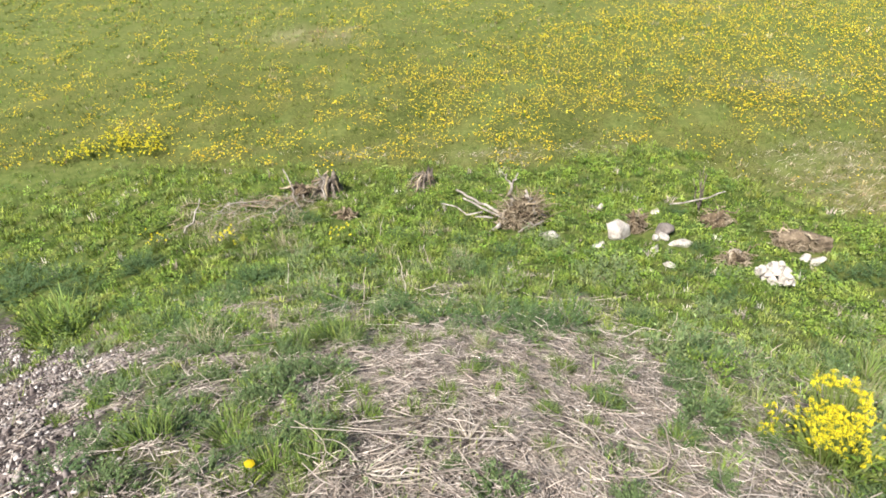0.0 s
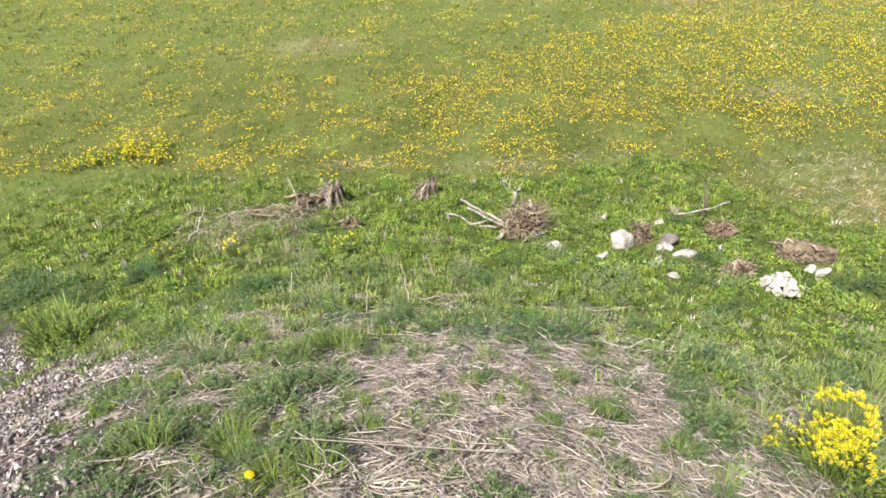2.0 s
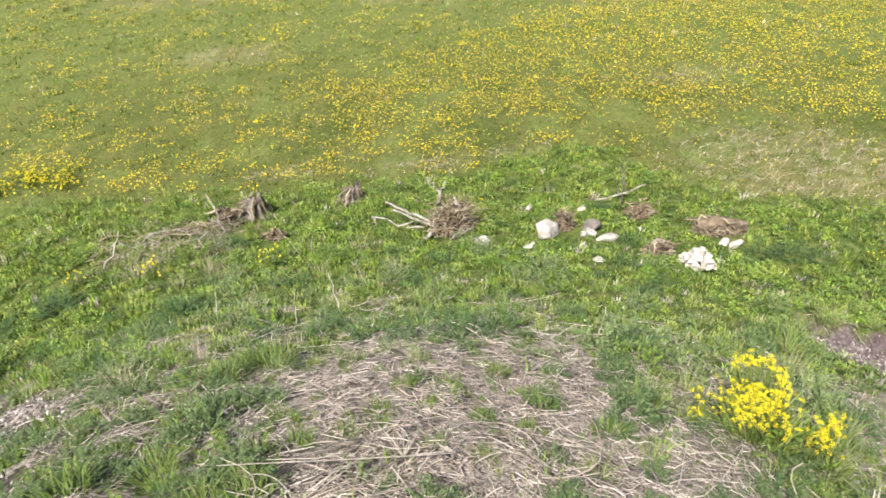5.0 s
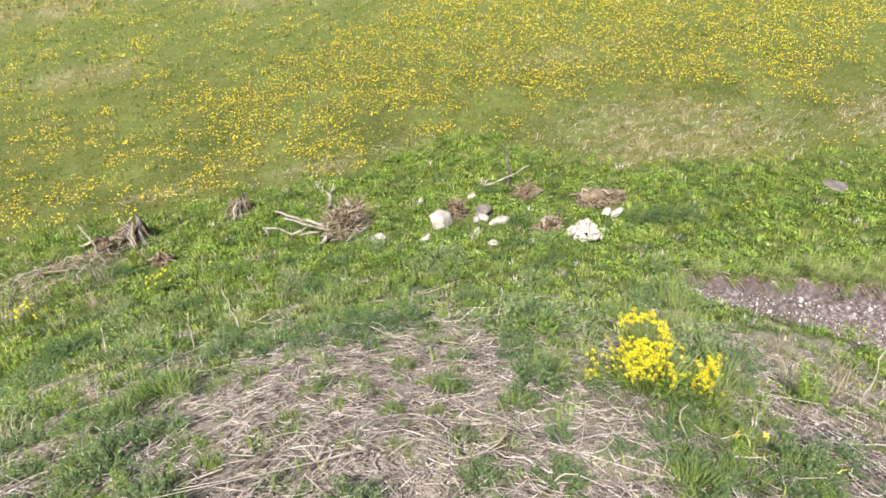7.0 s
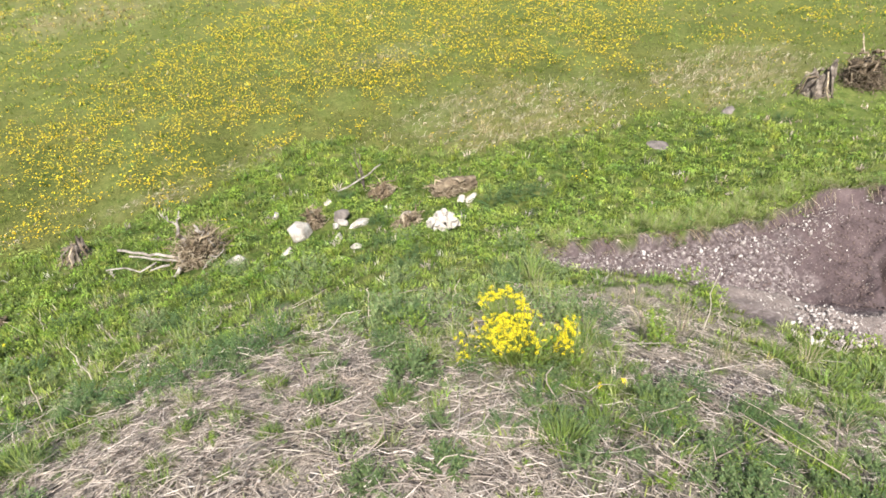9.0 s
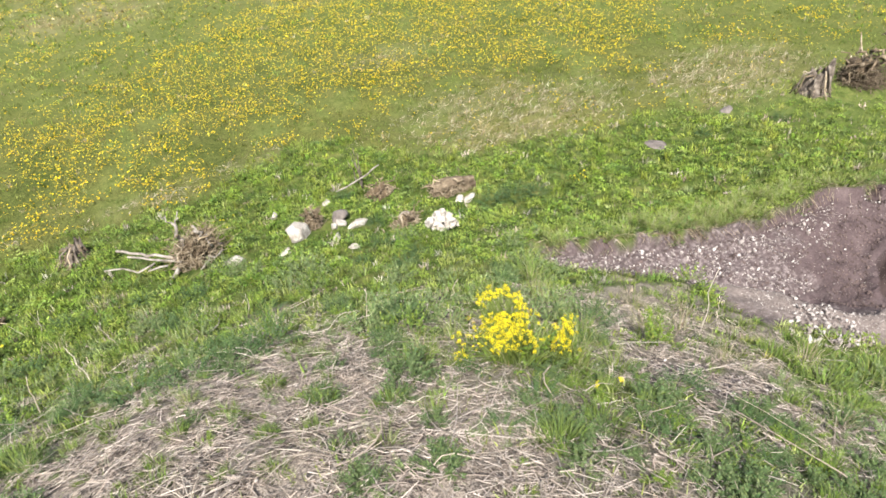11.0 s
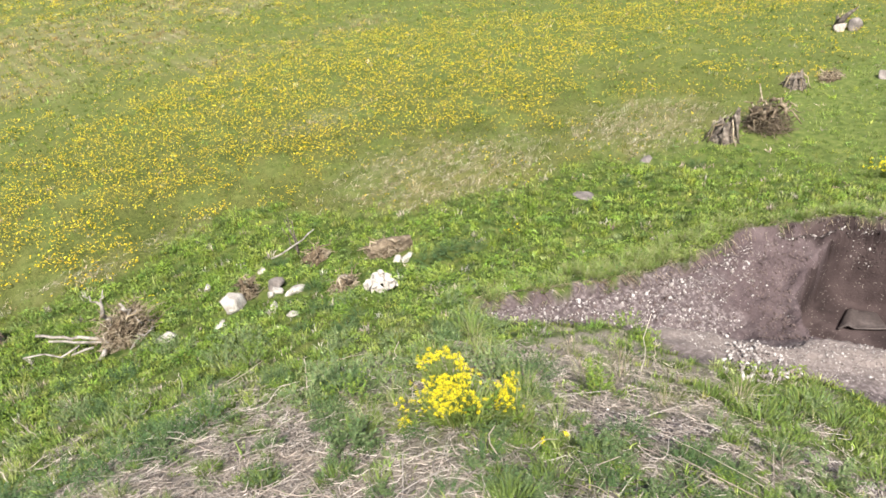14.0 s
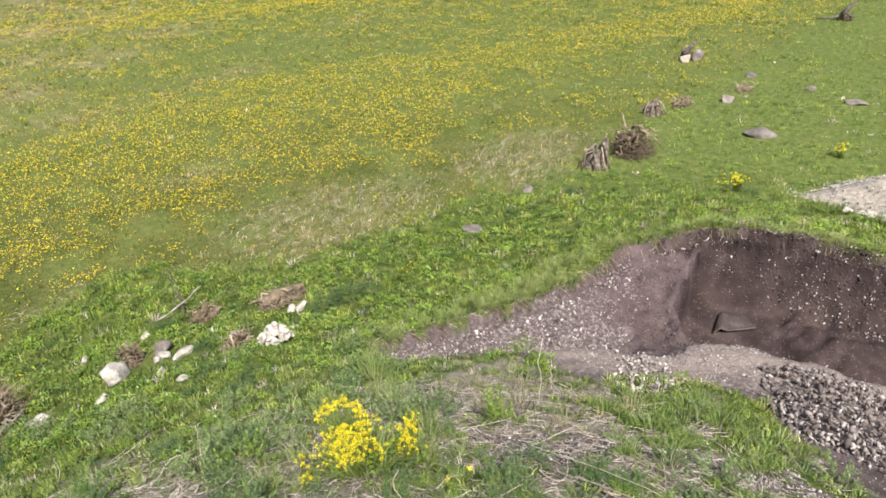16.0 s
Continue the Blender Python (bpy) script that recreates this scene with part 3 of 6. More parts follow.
stone("boulder", 16.98, 1.52, (0.3, 0.44, 0.15), 0, FIELDSTONE, "flat pinkish boulder in short grass", group=FAR, seed=75)
stone("stone", 18.42, 4.2, (0.32, 0.3, 0.16), 0, FIELDSTONE, "dull grey stone in short grass", group=FAR, seed=76)
stone("stone", 17.73, 2.65, (0.3, 0.25, 0.14), 0, FIELDSTONE, "dull grey stone in short grass", group=FAR, seed=77)
stone("stone", 7.52, 5.40, (0.38, 0.28, 0.11), 65, FIELDSTONE, "flat pale grey stone sunk in grass", group=FAR, seed=88, sink=0.26)
stone("stone", 9.32, 5.47, (0.34, 0.18, 0.08), 0, FIELDSTONE, "flat grey stone sunk in grass", group=FAR, seed=85, sink=0.3)


# ---- dead wood ----
def wander(rng, start, end, n=7, sag=0.0, wobble=0.05):
    s, e = np.asarray(start, float), np.asarray(end, float)
    t = np.linspace(0, 1, n)[:, None]
    p = s + (e - s) * t + rng.normal(0, wobble, (n, 3)) * np.sin(np.pi * t)
    p[:, 2] -= sag * np.sin(np.pi * t[:, 0])
    return p


def rod(name, points, r0, r1, mat, parent, sides=7, label=""):
    """A tapering round piece of wood."""
    v, f, _ = tube(points, np.linspace(r0, r1, len(points)), sides)
    return part(name, mesh_from(name, v, f, mat, smooth_shade=True), parent, label)


def tangle(rng, count, size, lengths, thick, up=0.5):
    """A mat of thin roots and twigs over a lump."""
    pieces = []
    for _ in range(count):
        d = rng.normal(size=3)
        d[2] = abs(d[2]) * up + 0.05
        d /= np.linalg.norm(d)
        s = d * np.asarray(size) * rng.uniform(0.35, 0.95)
        side = rng.normal(size=3)
        side[2] *= 0.6
        side /= np.linalg.norm(side)
        out = d * rng.uniform(-0.2, 0.22) + side * rng.uniform(0.4, 1.0)
        end = s + out * rng.uniform(*lengths)
        end[2] = max(end[2], 0.0)
        pieces.append(tube(wander(rng, s, end, 5, 0, 0.12 * np.linalg.norm(end - s)), np.linspace(rng.uniform(*thick), thick[0] * 0.4, 5), 4))
    return joined(pieces)


def root_plate(name, x, y, size, turn, label, seed, roots=7, twigs=120, wood=None, big=0.03, category="tree stump", group="grubbed-out stumps and roots", fine=None):
    """A grubbed-out stump lying on its side: earth clod, main roots, and a tangle of fine ones."""
    rng = np.random.default_rng(seed)
    wood = wood or ROOTWOOD
    CLEARINGS.append((x, y - 0.1, 0.55 * max(size)))
    top = holder(name, ground_point(x, y), turn)
    v, f, _ = rock(rng, (size[0] * 0.6, size[1] * 0.6, size[2] * 0.85), 0.6, 3, 4)
    v = v * (1 + 0.16 * rng.normal(size=(len(v), 1)))
    part("earth_clod", mesh_from("earth_clod", v + np.array([0, 0, size[2] * 0.2]), f, CLOD), top, "clod of dry brown earth")
    v, f, _ = tangle(rng, int(twigs * 1.5), (size[0] * 0.46, size[1] * 0.46, size[2] * 0.85), (0.10 * max(size), 0.4 * max(size)), (0.003, 0.008))
    part("root_tangle", mesh_from("root_tangle", v, f, fine or (TWIG if wood is ROOTWOOD else wood)), top, "tangle of fine dead roots")
    v, f, _ = tangle(rng, int(twigs * 0.8), (size[0] * 0.42, size[1] * 0.42, size[2] * 0.8), (0.10 * max(size), 0.35 * max(size)), (0.004, 0.010))
    part("root_tangle", mesh_from("root_tangle", v, f, wood), top, "tangle of darker dead roots")
    for k in range(roots):
        a = 6.283 * k / roots + rng.uniform(-0.3, 0.3)
        d = np.array([math.cos(a) * size[0], math.sin(a) * size[1], 0]) * 0.5
        s = d * 0.3 + np.array([0, 0, size[2] * rng.uniform(0.4, 0.9)])
        e = d * rng.uniform(0.8, 1.25) + np.array([0, 0, size[2] * rng.uniform(0.1, 1.05)])
        rod("root", wander(rng, s, e, 6, 0, 0.06 * max(size)), big * rng.uniform(0.4, 0.9), big * 0.25, (wood, TWIG)[k % 2] if wood is ROOTWOOD else wood, top)
    return tagged(top, label, category, group)


def snag(name, x, y, radius, tall, turn, label, seed, group="grubbed-out stumps and roots"):
    """A short rotten stump with a torn top and buttress roots."""
    rng = np.random.default_rng(seed)
    top = holder(name, ground_point(x, y), turn)
    w = np.linspace(0, 6.283, 20, endpoint=False)
    levels, v = np.linspace(0, 1, 7), []
    ph = rng.uniform(0, 6, 4)
    crown_tear = rng.uniform(0, 1, 20)
    for h in levels:
        flare = 0.95 + 0.45 * (1 - h) ** 2 * (0.6 + 0.4 * np.sin(4 * w + ph[0]))
        r = radius * flare * (1 + 0.14 * np.sin(5 * w + ph[1]) + 0.07 * np.sin(11 * w + ph[2]) + rng.normal(0, 0.09, 20))
        z = tall * h + tall * h * h * (0.22 * np.sin(2 * w + ph[3]) + 0.45 * (crown_tear - 0.5))
        v.append(np.stack([r * np.cos(w) * (1 - 0.35 * h) + 0.3 * tall * h, r * np.sin(w) * (1 - 0.25 * h), z * (1 + 0.25 * np.cos(w + ph[0])) - 0.04], 1))
    v.append(np.repeat(np.array([[0.3 * tall, 0, tall * 0.5]]), 20, 0))
    v = np.concatenate(v)
    k = np.arange(20)
    k2 = (k + 1) % 20
    q = np.concatenate([np.stack([j * 20 + k, j * 20 + k2, (j + 1) * 20 + k2, (j + 1) * 20 + k], 1) for j in range(7)])
    part("trunk", mesh_from("trunk", v, [q], BARK), top)
    for j in range(9):
        a = 6.283 * j / 9 + rng.uniform(-0.25, 0.25)
        d = np.array([math.cos(a), math.sin(a), 0])
        run = np.array([d * radius * 0.5 + np.array([0.2 * tall, 0, tall * rng.uniform(0.55, 1.15)]), d * radius * 1.05 + np.array([0, 0, tall * 0.75]), d * radius * 1.2 + np.array([0, 0, tall * 0.35]), d * radius * rng.uniform(1.3, 1.9) + np.array([0, 0, -0.01])])
        rod("root", run, radius * rng.uniform(0.06, 0.14), radius * 0.05, (ROOTWOOD, BARK, TWIG, BARK)[j % 4], top)
    v, f, _ = tangle(rng, 70, (radius * 1.3, radius * 1.3, tall * 0.8), (0.08, 0.3), (0.003, 0.010))
    part("root_tangle", mesh_from("root_tangle", v, f, TWIG), top, "frayed dead roots and bark")
    return tagged(top, label, "tree stump", group)


# the large root plate with bleached branches
main = root_plate("uprooted_stump", 0.92, 6.58, (0.62, 0.42, 0.5), 10, "uprooted tree stump with bleached roots among weeds", 5, roots=8, twigs=260, big=0.016)
for tone, seed, count in ((TWIG, 81, 230), (ROOTWOOD, 82, 110)):
    rng = np.random.default_rng(seed)
    fan = []
    for k in range(count):
        a, n = rng.uniform(-0.45, 3.4), rng.uniform(0.12, 0.29)
        hub = np.array([0.12 + rng.normal(0, 0.09), 0.02 + rng.normal(0, 0.06), 0.16 + rng.normal(0, 0.07)])
        tip = hub + n * np.array([math.cos(a), rng.normal(0.1, 0.25), math.sin(a) * 0.95])
        tip[2] = max(tip[2], 0.02)
        fan.append(tube(wander(rng, hub, tip, 6, -0.05 * n, 0.03), np.linspace(rng.uniform(0.003, 0.008), 0.002, 6), 4))
    v, f, _ = joined(fan)
    part("root_fan", mesh_from("root_fan", v, f, tone), main, "fan of fine pale roots")



def limb(name, a, b, r0, r1, seed, wobble=0.03, mat=None, label="bleached grey limb"):
    """A limb of the big root plate, between two places in its own frame."""
    return rod(name, wander(np.random.default_rng(seed), a, b, 9, 0, wobble), r0, r1, mat or GREYWOOD, main, 8, label)


limb("limb", (-0.15, 0.05, 0.14), (-0.66, 0.42, 0.36), 0.020, 0.014, 1, 0.02)
limb("limb", (-0.10, -0.05, 0.10), (-0.60, 0.30, 0.30), 0.017, 0.012, 2, 0.02)
limb("limb", (-0.30, 0.02, 0.14), (-0.88, 0.25, 0.30), 0.014, 0.008, 3, 0.04)
limb("limb", (-0.24, -0.10, 0.12), (-0.56, -0.30, 0.03), 0.024, 0.018, 4, 0.012)
fork = limb("limb", (-0.06, 0.05, 0.2), (-0.04, 0.12, 0.54), 0.032, 0.018, 5, 0.02)
limb("prong", (-0.04, 0.12, 0.50), (-0.15, 0.18, 0.68), 0.013, 0.006, 6, 0.015).parent = fork
limb("prong", (-0.04, 0.12, 0.50), (0.05, 0.16, 0.64), 0.012, 0.006, 7, 0.015).parent = fork
limb("limb", (0.30, -0.12, 0.08), (-0.05, -0.24, 0.06), 0.012, 0.007, 9, 0.03)
limb("limb", (0.1, 0.0, 0.42), (0.36, -0.05, 0.1), 0.018, 0.01, 11, 0.03)
limb("limb", (0.12, 0.05, 0.45), (0.2, -0.12, 0.2), 0.015, 0.01, 12, 0.03)

snag("stump", -0.25, 8.0, 0.14, 0.24, 0, "small rotten stump with a torn top, grass round it", 21)
snag("stump", -1.62, 7.95, 0.17, 0.30, 30, "dark rotten stump beside a heap of dead branches", 22)
root_plate("root_mass", -1.95, 7.85, (0.5, 0.4, 0.3), 0, "dark root mass overgrown with weeds", 23, 5, 90)
root_plate("root_mass", 2.38, 6.46, (0.34, 0.26, 0.42), 35, "brown fibrous root lump beside a white boulder", 24, 5, 120, big=0.02)
root_plate("root_mass", 3.52, 6.78, (0.46, 0.3, 0.26), 0, "brown root lump under a bleached stick", 25, 6, 110, big=0.02)
stick = holder("dead_branch", ground_point(3.1, 7.35))
rod("stem", np.array([(-0.06, -0.15, 0.10), (0.10, -0.15, 0.10), (0.27, -0.18, 0.16), (0.42, -0.2, 0.20), (0.55, -0.18, 0.25), (0.64, -0.18, 0.27)]), 0.013, 0.009, GREYWOOD, stick)
for k, (dx, h) in enumerate([(0.28, 0.55), (0.33, 0.62), (0.38, 0.5), (0.24, 0.42), (0.42, 0.45)]):
    rod("twig", wander(np.random.default_rng(90 + k), (0.33, -0.2, 0.0), (dx, -0.1 + 0.02 * k, h), 6, 0, 0.02), 0.010, 0.004, BARK, stick, 5, "thin dark twig")
tagged(stick, "bleached dead branch with thin upright twigs", "branch")
log = root_plate("fallen_log", 4.22, 6.18, (0.62, 0.34, 0.26), -14, "short brown log with torn roots, lying in weeds", 26, 6, 230, big=0.022, category="log")
rng = np.random.default_rng(261)
w = np.linspace(0, 6.283, 22, endpoint=False)
rings = []
for t in np.linspace(0, 1, 12):
    r = (0.085 + 0.035 * math.sin(3.1 * t)) * (1 + 0.16 * np.sin(3 * w + 1 + t) + 0.09 * np.sin(7 * w + 5 * t) + rng.normal(0, 0.08, 22))
    rings.append(np.stack([np.full(22, -0.22 + 0.62 * t) + rng.normal(0, 0.008, 22), r * np.cos(w) + 0.02 * t, 0.085 + r * np.sin(w) * 0.95 + 0.02 * np.sin(5 * t)], 1))
rings.append(np.repeat(np.array([[0.405, 0.02, 0.09]]), 22, 0))
k, k2 = np.arange(22), (np.arange(22) + 1) % 22
q = np.concatenate([np.stack([j * 22 + k, j * 22 + k2, (j + 1) * 22 + k2, (j + 1) * 22 + k], 1) for j in range(12)])
trunk = part("trunk", mesh_from("trunk", np.concatenate(rings), [q[:-22]], BARKWOOD), log, "short rotten piece of trunk")
v = np.concatenate(rings)[11 * 22:]
part("cut_end", mesh_from("cut_end", v, [q[:22]], GREYWOOD), trunk, "pale sawn end of a log")
root_plate("root_mass", 3.30, 5.72, (0.5, 0.3, 0.22), 15, "loose dug-up roots and earth beside white stones", 27, 6, 110, big=0.015)
root_plate("root_mass", -1.25, 7.05, (0.3, 0.22, 0.18), 0, "small grey root lump in weeds", 28, 4, 60)
# out on the grass to the right
root_plate("uprooted_stump", 11.85, 4.6, (1.2, 0.9, 0.66), 20, "large brown uprooted stump on short grass", 29, 14, 320, big=0.04, fine=ROOTWOOD)
snag("stump", 10.88, 4.92, 0.21, 0.42, 0, "weathered grey stump beside a larger root plate", 30)
snag("stump", 14.36, 5.2, 0.19, 0.28, 60, "low brown stump in short grass", 33)
far = root_plate("uprooted_stump", 26.35, 3.45, (0.4, 0.55, 0.3), 0, "far dark uprooted stump in the meadow", 34, 6, 120, big=0.05, wood=BARK)
rod("limb", np.array([(0.0, 0.1, 0.15), (0.0, 0.0, 0.36), (0.05, -0.1, 0.52), (0.05, -0.2, 0.66)]), 0.12, 0.03, BARK, far, 7, "dark broken root standing up")
rod("limb", np.array([(0.0, 0.2, 0.12), (-0.1, 0.5, 0.08), (-0.1, 0.85, 0.03)]), 0.05, 0.02, BARK, far, 6, "dark root lying flat")
spike = holder("broken_branch", ground_point(19.3, 6.2))
rod("stem", np.array([(0.05, 0.16, 0.1), (0.08, 0.06, 0.28), (0.10, -0.05, 0.42), (0.14, -0.18, 0.56)]), 0.11, 0.02, BARK, spike)
rod("stem", np.array([(0.12, 0.2, 0.05), (0.12, 0.2, 0.2), (0.12, 0.26, 0.3)]), 0.09, 0.03, BARK, spike)
tagged(spike, "dark broken branch standing behind two boulders", "branch")
root_plate("root_mass", 15.3, 4.9, (0.9, 0.4, 0.14), 0, "low strip of dead brown weeds and roots", 35, 4, 140)
root_plate("root_mass", 17.1, 4.0, (0.7, 0.4, 0.14), 0, "low patch of dead brown weeds and roots", 36, 4, 100)

# heap of dead branches on the slope
heap = holder("brush_heap", ground_point(-2.65, 7.45))
rng = np.random.default_rng(41)
for k in range(52):
    cx, cy = rng.uniform(-0.9, 0.9), rng.uniform(-0.35, 0.35)
    a = rng.normal(0.15, 0.5)
    n = rng.uniform(0.25, 0.75)
    s = np.array([cx - n / 2 * math.cos(a), cy - n / 2 * math.sin(a), 0])
    e = np.array([cx + n / 2 * math.cos(a), cy + n / 2 * math.sin(a), 0])
    lift = 0.22 * math.exp(-((cx - 0.2) / 0.7) ** 2 - (cy / 0.3) ** 2)
    s[2] = float(height(s[0] - 2.65, s[1] + 7.45)) - heap.location.z + rng.uniform(0.0, 0.07) + lift * rng.uniform(0.3, 0.8)
    e[2] = float(height(e[0] - 2.65, e[1] + 7.45)) - heap.location.z + rng.uniform(0.0, 0.07) + lift * rng.uniform(0.3, 0.9)
    rod("branch", wander(rng, s, e, 6, 0, 0.05), rng.uniform(0.003, 0.011), 0.003, (ROOTWOOD, TWIG, GREYWOOD)[k % 3], heap, 5)
for k, (x, y, tx, ty, tz) in enumerate([(0.75, 0.0, 0.55, 0.2, 0.55), (-0.7, -0.5, -0.45, -0.3, 0.4), (1.05, 0.2, 1.0, 0.25, 0.5)]):
    z = float(height(x - 2.65, y + 7.45)) - heap.location.z
    rod("branch", wander(rng, (x, y, z), (tx, ty, z + tz), 6, 0, 0.03), 0.016, 0.008, GREYWOOD, heap, 6)
tagged(heap, "low heap of dead brown branches overgrown with weeds", "brush heap")


# ---- the pit: sheet, gravel ----
u, w = np.meshgrid(np.linspace(0, 1, 18), np.linspace(0, 1, 18))
px = (7.56 * (1 - u) + 7.93 * u) * (1 - w) + (8.03 * (1 - u) + 8.20 * u) * w
py = (1.53 * (1 - u) + 1.10 * u) * (1 - w) + (1.60 * (1 - u) + 1.33 * u) * w
pz = height(px, py) + 0.012 + 0.07 * np.exp(-(((u - 0.16) / 0.11) ** 2)) * (1 - 0.6 * w) + 0.03 * np.exp(-((w / 0.12) ** 2)) * smooth(0.2, 0.5, u) + 0.006 * np.sin(7 * u + 3 * w)
grid = np.arange(324).reshape(18, 18)
q = np.stack([grid[:-1, :-1], grid[:-1, 1:], grid[1:, 1:], grid[1:, :-1]], -1).reshape(-1, 4)
ob = new("rubber_sheet", mesh_from("rubber_sheet", np.stack([px, py, pz], -1).reshape(-1, 3), [q], SHEET, smooth_shade=True))
thick = ob.modifiers.new("thickness", "SOLIDIFY")
thick.thickness, thick.offset = 0.018, 1
tagged(ob, "dark worn rubber sheet lying on the bottom of the pit", "sheet")


DRY_STEM = [(0.36, 0.29, 0.20), (0.22, 0.165, 0.11), (0.48, 0.42, 0.32)]
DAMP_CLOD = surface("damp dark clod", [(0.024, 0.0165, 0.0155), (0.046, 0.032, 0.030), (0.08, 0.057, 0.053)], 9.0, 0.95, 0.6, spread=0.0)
DRY_CLOD = surface("crumbling brown earth", [(0.06, 0.042, 0.040), (0.11, 0.08, 0.076), (0.18, 0.135, 0.128)], 9.0, 0.95, 0.6, spread=0.0)


def pebbles(name, n, place, sizes, label, seed, category="gravel", mat=None, up=0.3, grey=0.5, detail=0):
    """Many small stones joined in one mesh. place(rng, n) gives spots and how high they are piled."""
    rng = np.random.default_rng(seed)
    kinds = [rock(rng, (1.3, 0.9, 0.6), 0.25, detail, 4, (0.2, 0.4))[:2] for _ in range(8)]
    x, y, z = place(rng, n)
    s = sizes[0] + (sizes[1] - sizes[0]) * rng.uniform(0, 1, n) ** 2.2 * rng.choice([0.8, 1, 1.5], n)
    at = np.stack([x, y, height(x, y) + z + s * up], 1)
    grey = np.clip(rng.normal(grey, 0.26, n), 0, 1)
    pieces = []
    for k in range(n):
        v, f = kinds[k % 8]
        m = np.array(Euler(rng.uniform(0, 6.28, 3)).to_matrix())
        pieces.append(((v * s[k]) @ m.T + at[k], f, (grey[k],) * 3))
    v, f, t = joined(pieces)
    return tagged(new(name, mesh_from(name, v, f, mat or PEBBLE, t)), label, category, kind="stuff")


def pebble_material():
    m, n, l, bsdf = material("loose gravel")
    tint = n.new("ShaderNodeAttribute")
    tint.attribute_name = "tint"
    tones = ramp(n, [(0.0, (0.085, 0.066, 0.063)), (0.45, (0.20, 0.168, 0.161)), (0.75, (0.36, 0.325, 0.315)), (1.0, (0.58, 0.55, 0.54))])
    l.new(tint.outputs["Fac"], tones.inputs[0])
    at = n.new("ShaderNodeTexCoord").outputs["Object"]
    dust = texture(n, l, "ShaderNodeTexNoise", 55.0, 4.0, at)
    shade = ramp(n, [(0.3, (0.7, 0.7, 0.7)), (0.7, (1.2, 1.2, 1.2))])
    l.new(dust.outputs[0], shade.inputs[0])
    l.new(blend(n, l, 1.0, tones.outputs[0], shade.outputs[0], "MULTIPLY"), bsdf.inputs["Base Color"])
    bsdf.inputs["Roughness"].default_value = 0.9
    return m


PEBBLE = pebble_material()


def in_poly(poly, pile=0.0, keep=None):
    lo, hi = np.min(poly, 0), np.max(poly, 0)

    def place(rng, n):
        xs, ys, zs, have = [], [], [], 0
        while have < n:
            x, y = rng.uniform(lo[0], hi[0], 4 * n), rng.uniform(lo[1], hi[1], 4 * n)
            d = inside(poly, x, y)
            ok = d > 0
            if keep is not None:
                ok &= rng.uniform(0, 1, 4 * n) < keep(x, y)
            xs.append(x[ok])
            ys.append(y[ok])
            zs.append(pile * np.minimum(1, d[ok] / 0.35) * rng.uniform(0.2, 1, ok.sum()))
            have += ok.sum()
        return [np.concatenate(q)[:n] for q in (xs, ys, zs)]
    return place


PIECES = []
for k in range(10):
    pv, pf, _ = rock(np.random.default_rng(900 + k), (1.25, 0.8, 0.62), 0.2, 1, 9, (0.12, 0.32))
    shade = (0.1, 0.25, 0.35, 0.45, 0.5, 0.55, 0.4, 0.65, 0.8, 0.95)[k]
    PIECES.append(mesh_from("stone", pv, pf, PEBBLE, np.full((len(pv), 3), shade)))


def stone_heap(name, poly, n, pile, sizes, label, seed, lo=0, hi=10):
    """A heap whose stones are parts of their own."""
    rng = np.random.default_rng(seed)
    cx, cy = np.mean(poly, 0)
    top = holder(name, ground_point(cx, cy))
    for x, y, z in zip(*in_poly(poly, pile)(rng, n)):
        s = rng.uniform(*sizes) * rng.choice([0.8, 1, 1, 1.35])
        ob = part("stone", PIECES[rng.integers(lo, hi)], top)
        ob.matrix_basis = Matrix.Translation(ground_point(x, y, z + s * 0.3) - top.location) @ Euler(rng.uniform(0, 6.28, 3)).to_matrix().to_4x4() @ Matrix.Diagonal((s, s, s, 1))
    return tagged(top, label, "stone heap")


NEAR_HEAP = [(4.32, 0.15), (5.07, 0.5), (5.62, 0.61), (5.84, 0.42), (5.88, 0.19), (5.8, -0.35), (4.25, -0.45)]
CUT_SLOPE = [(3.9, 4.0), (4.65, 3.7), (5.3, 3.4), (6.0, 3.1), (6.8, 2.92), (7.5, 2.8), (7.3, 2.4), (6.4, 2.2), (5.6, 2.2), (5.0, 2.3), (4.4, 2.7), (3.8, 3.3)]
BACK_WALL = [(7.7, 2.6), (8.2, 2.3), (8.55, 1.85), (8.8, 1.05), (9.05, 0.5), (9.1, -0.4), (8.5, -0.5), (8.5, 0.8), (8.42, 1.4), (8.25, 1.95), (7.8, 2.35)]


def on_cut(x, y):
    return smooth(0.0, 0.5, lump(x, y, 0.55, 1.1) + 0.8 - smooth(5.8, 7.2, x) * smooth(0.2, 0.6, inside(PIT, x, y)))


stone_heap("stone_heap", NEAR_HEAP, 300, 0.12, (0.048, 0.084), "heap of brown and grey crushed stone at the pit edge", 60, 0, 9)
stone_heap("stone_heap", WHITE_HEAP, 290, 0.055, (0.026, 0.056), "spill of pale gravel on the pit's bank", 62, 5)
pebbles("gravel", 1500, in_poly(BROWN_HEAP, 0.07), (0.02, 0.05), "smaller crushed stone round a heap", 61, detail=0, grey=0.42)
pebbles("gravel", 3300, in_poly(SOIL, 0, lambda x, y: np.where(inside(HOLE, x, y) < -0.05, 0.9, 0.12) * (1 - 0.75 * smooth(5.6, 6.2, x) * smooth(0.2, 0.5, inside(PIT, x, y)))), (0.006, 0.022), "pale chips scattered over dug earth", 63, up=0.1, grey=0.6)
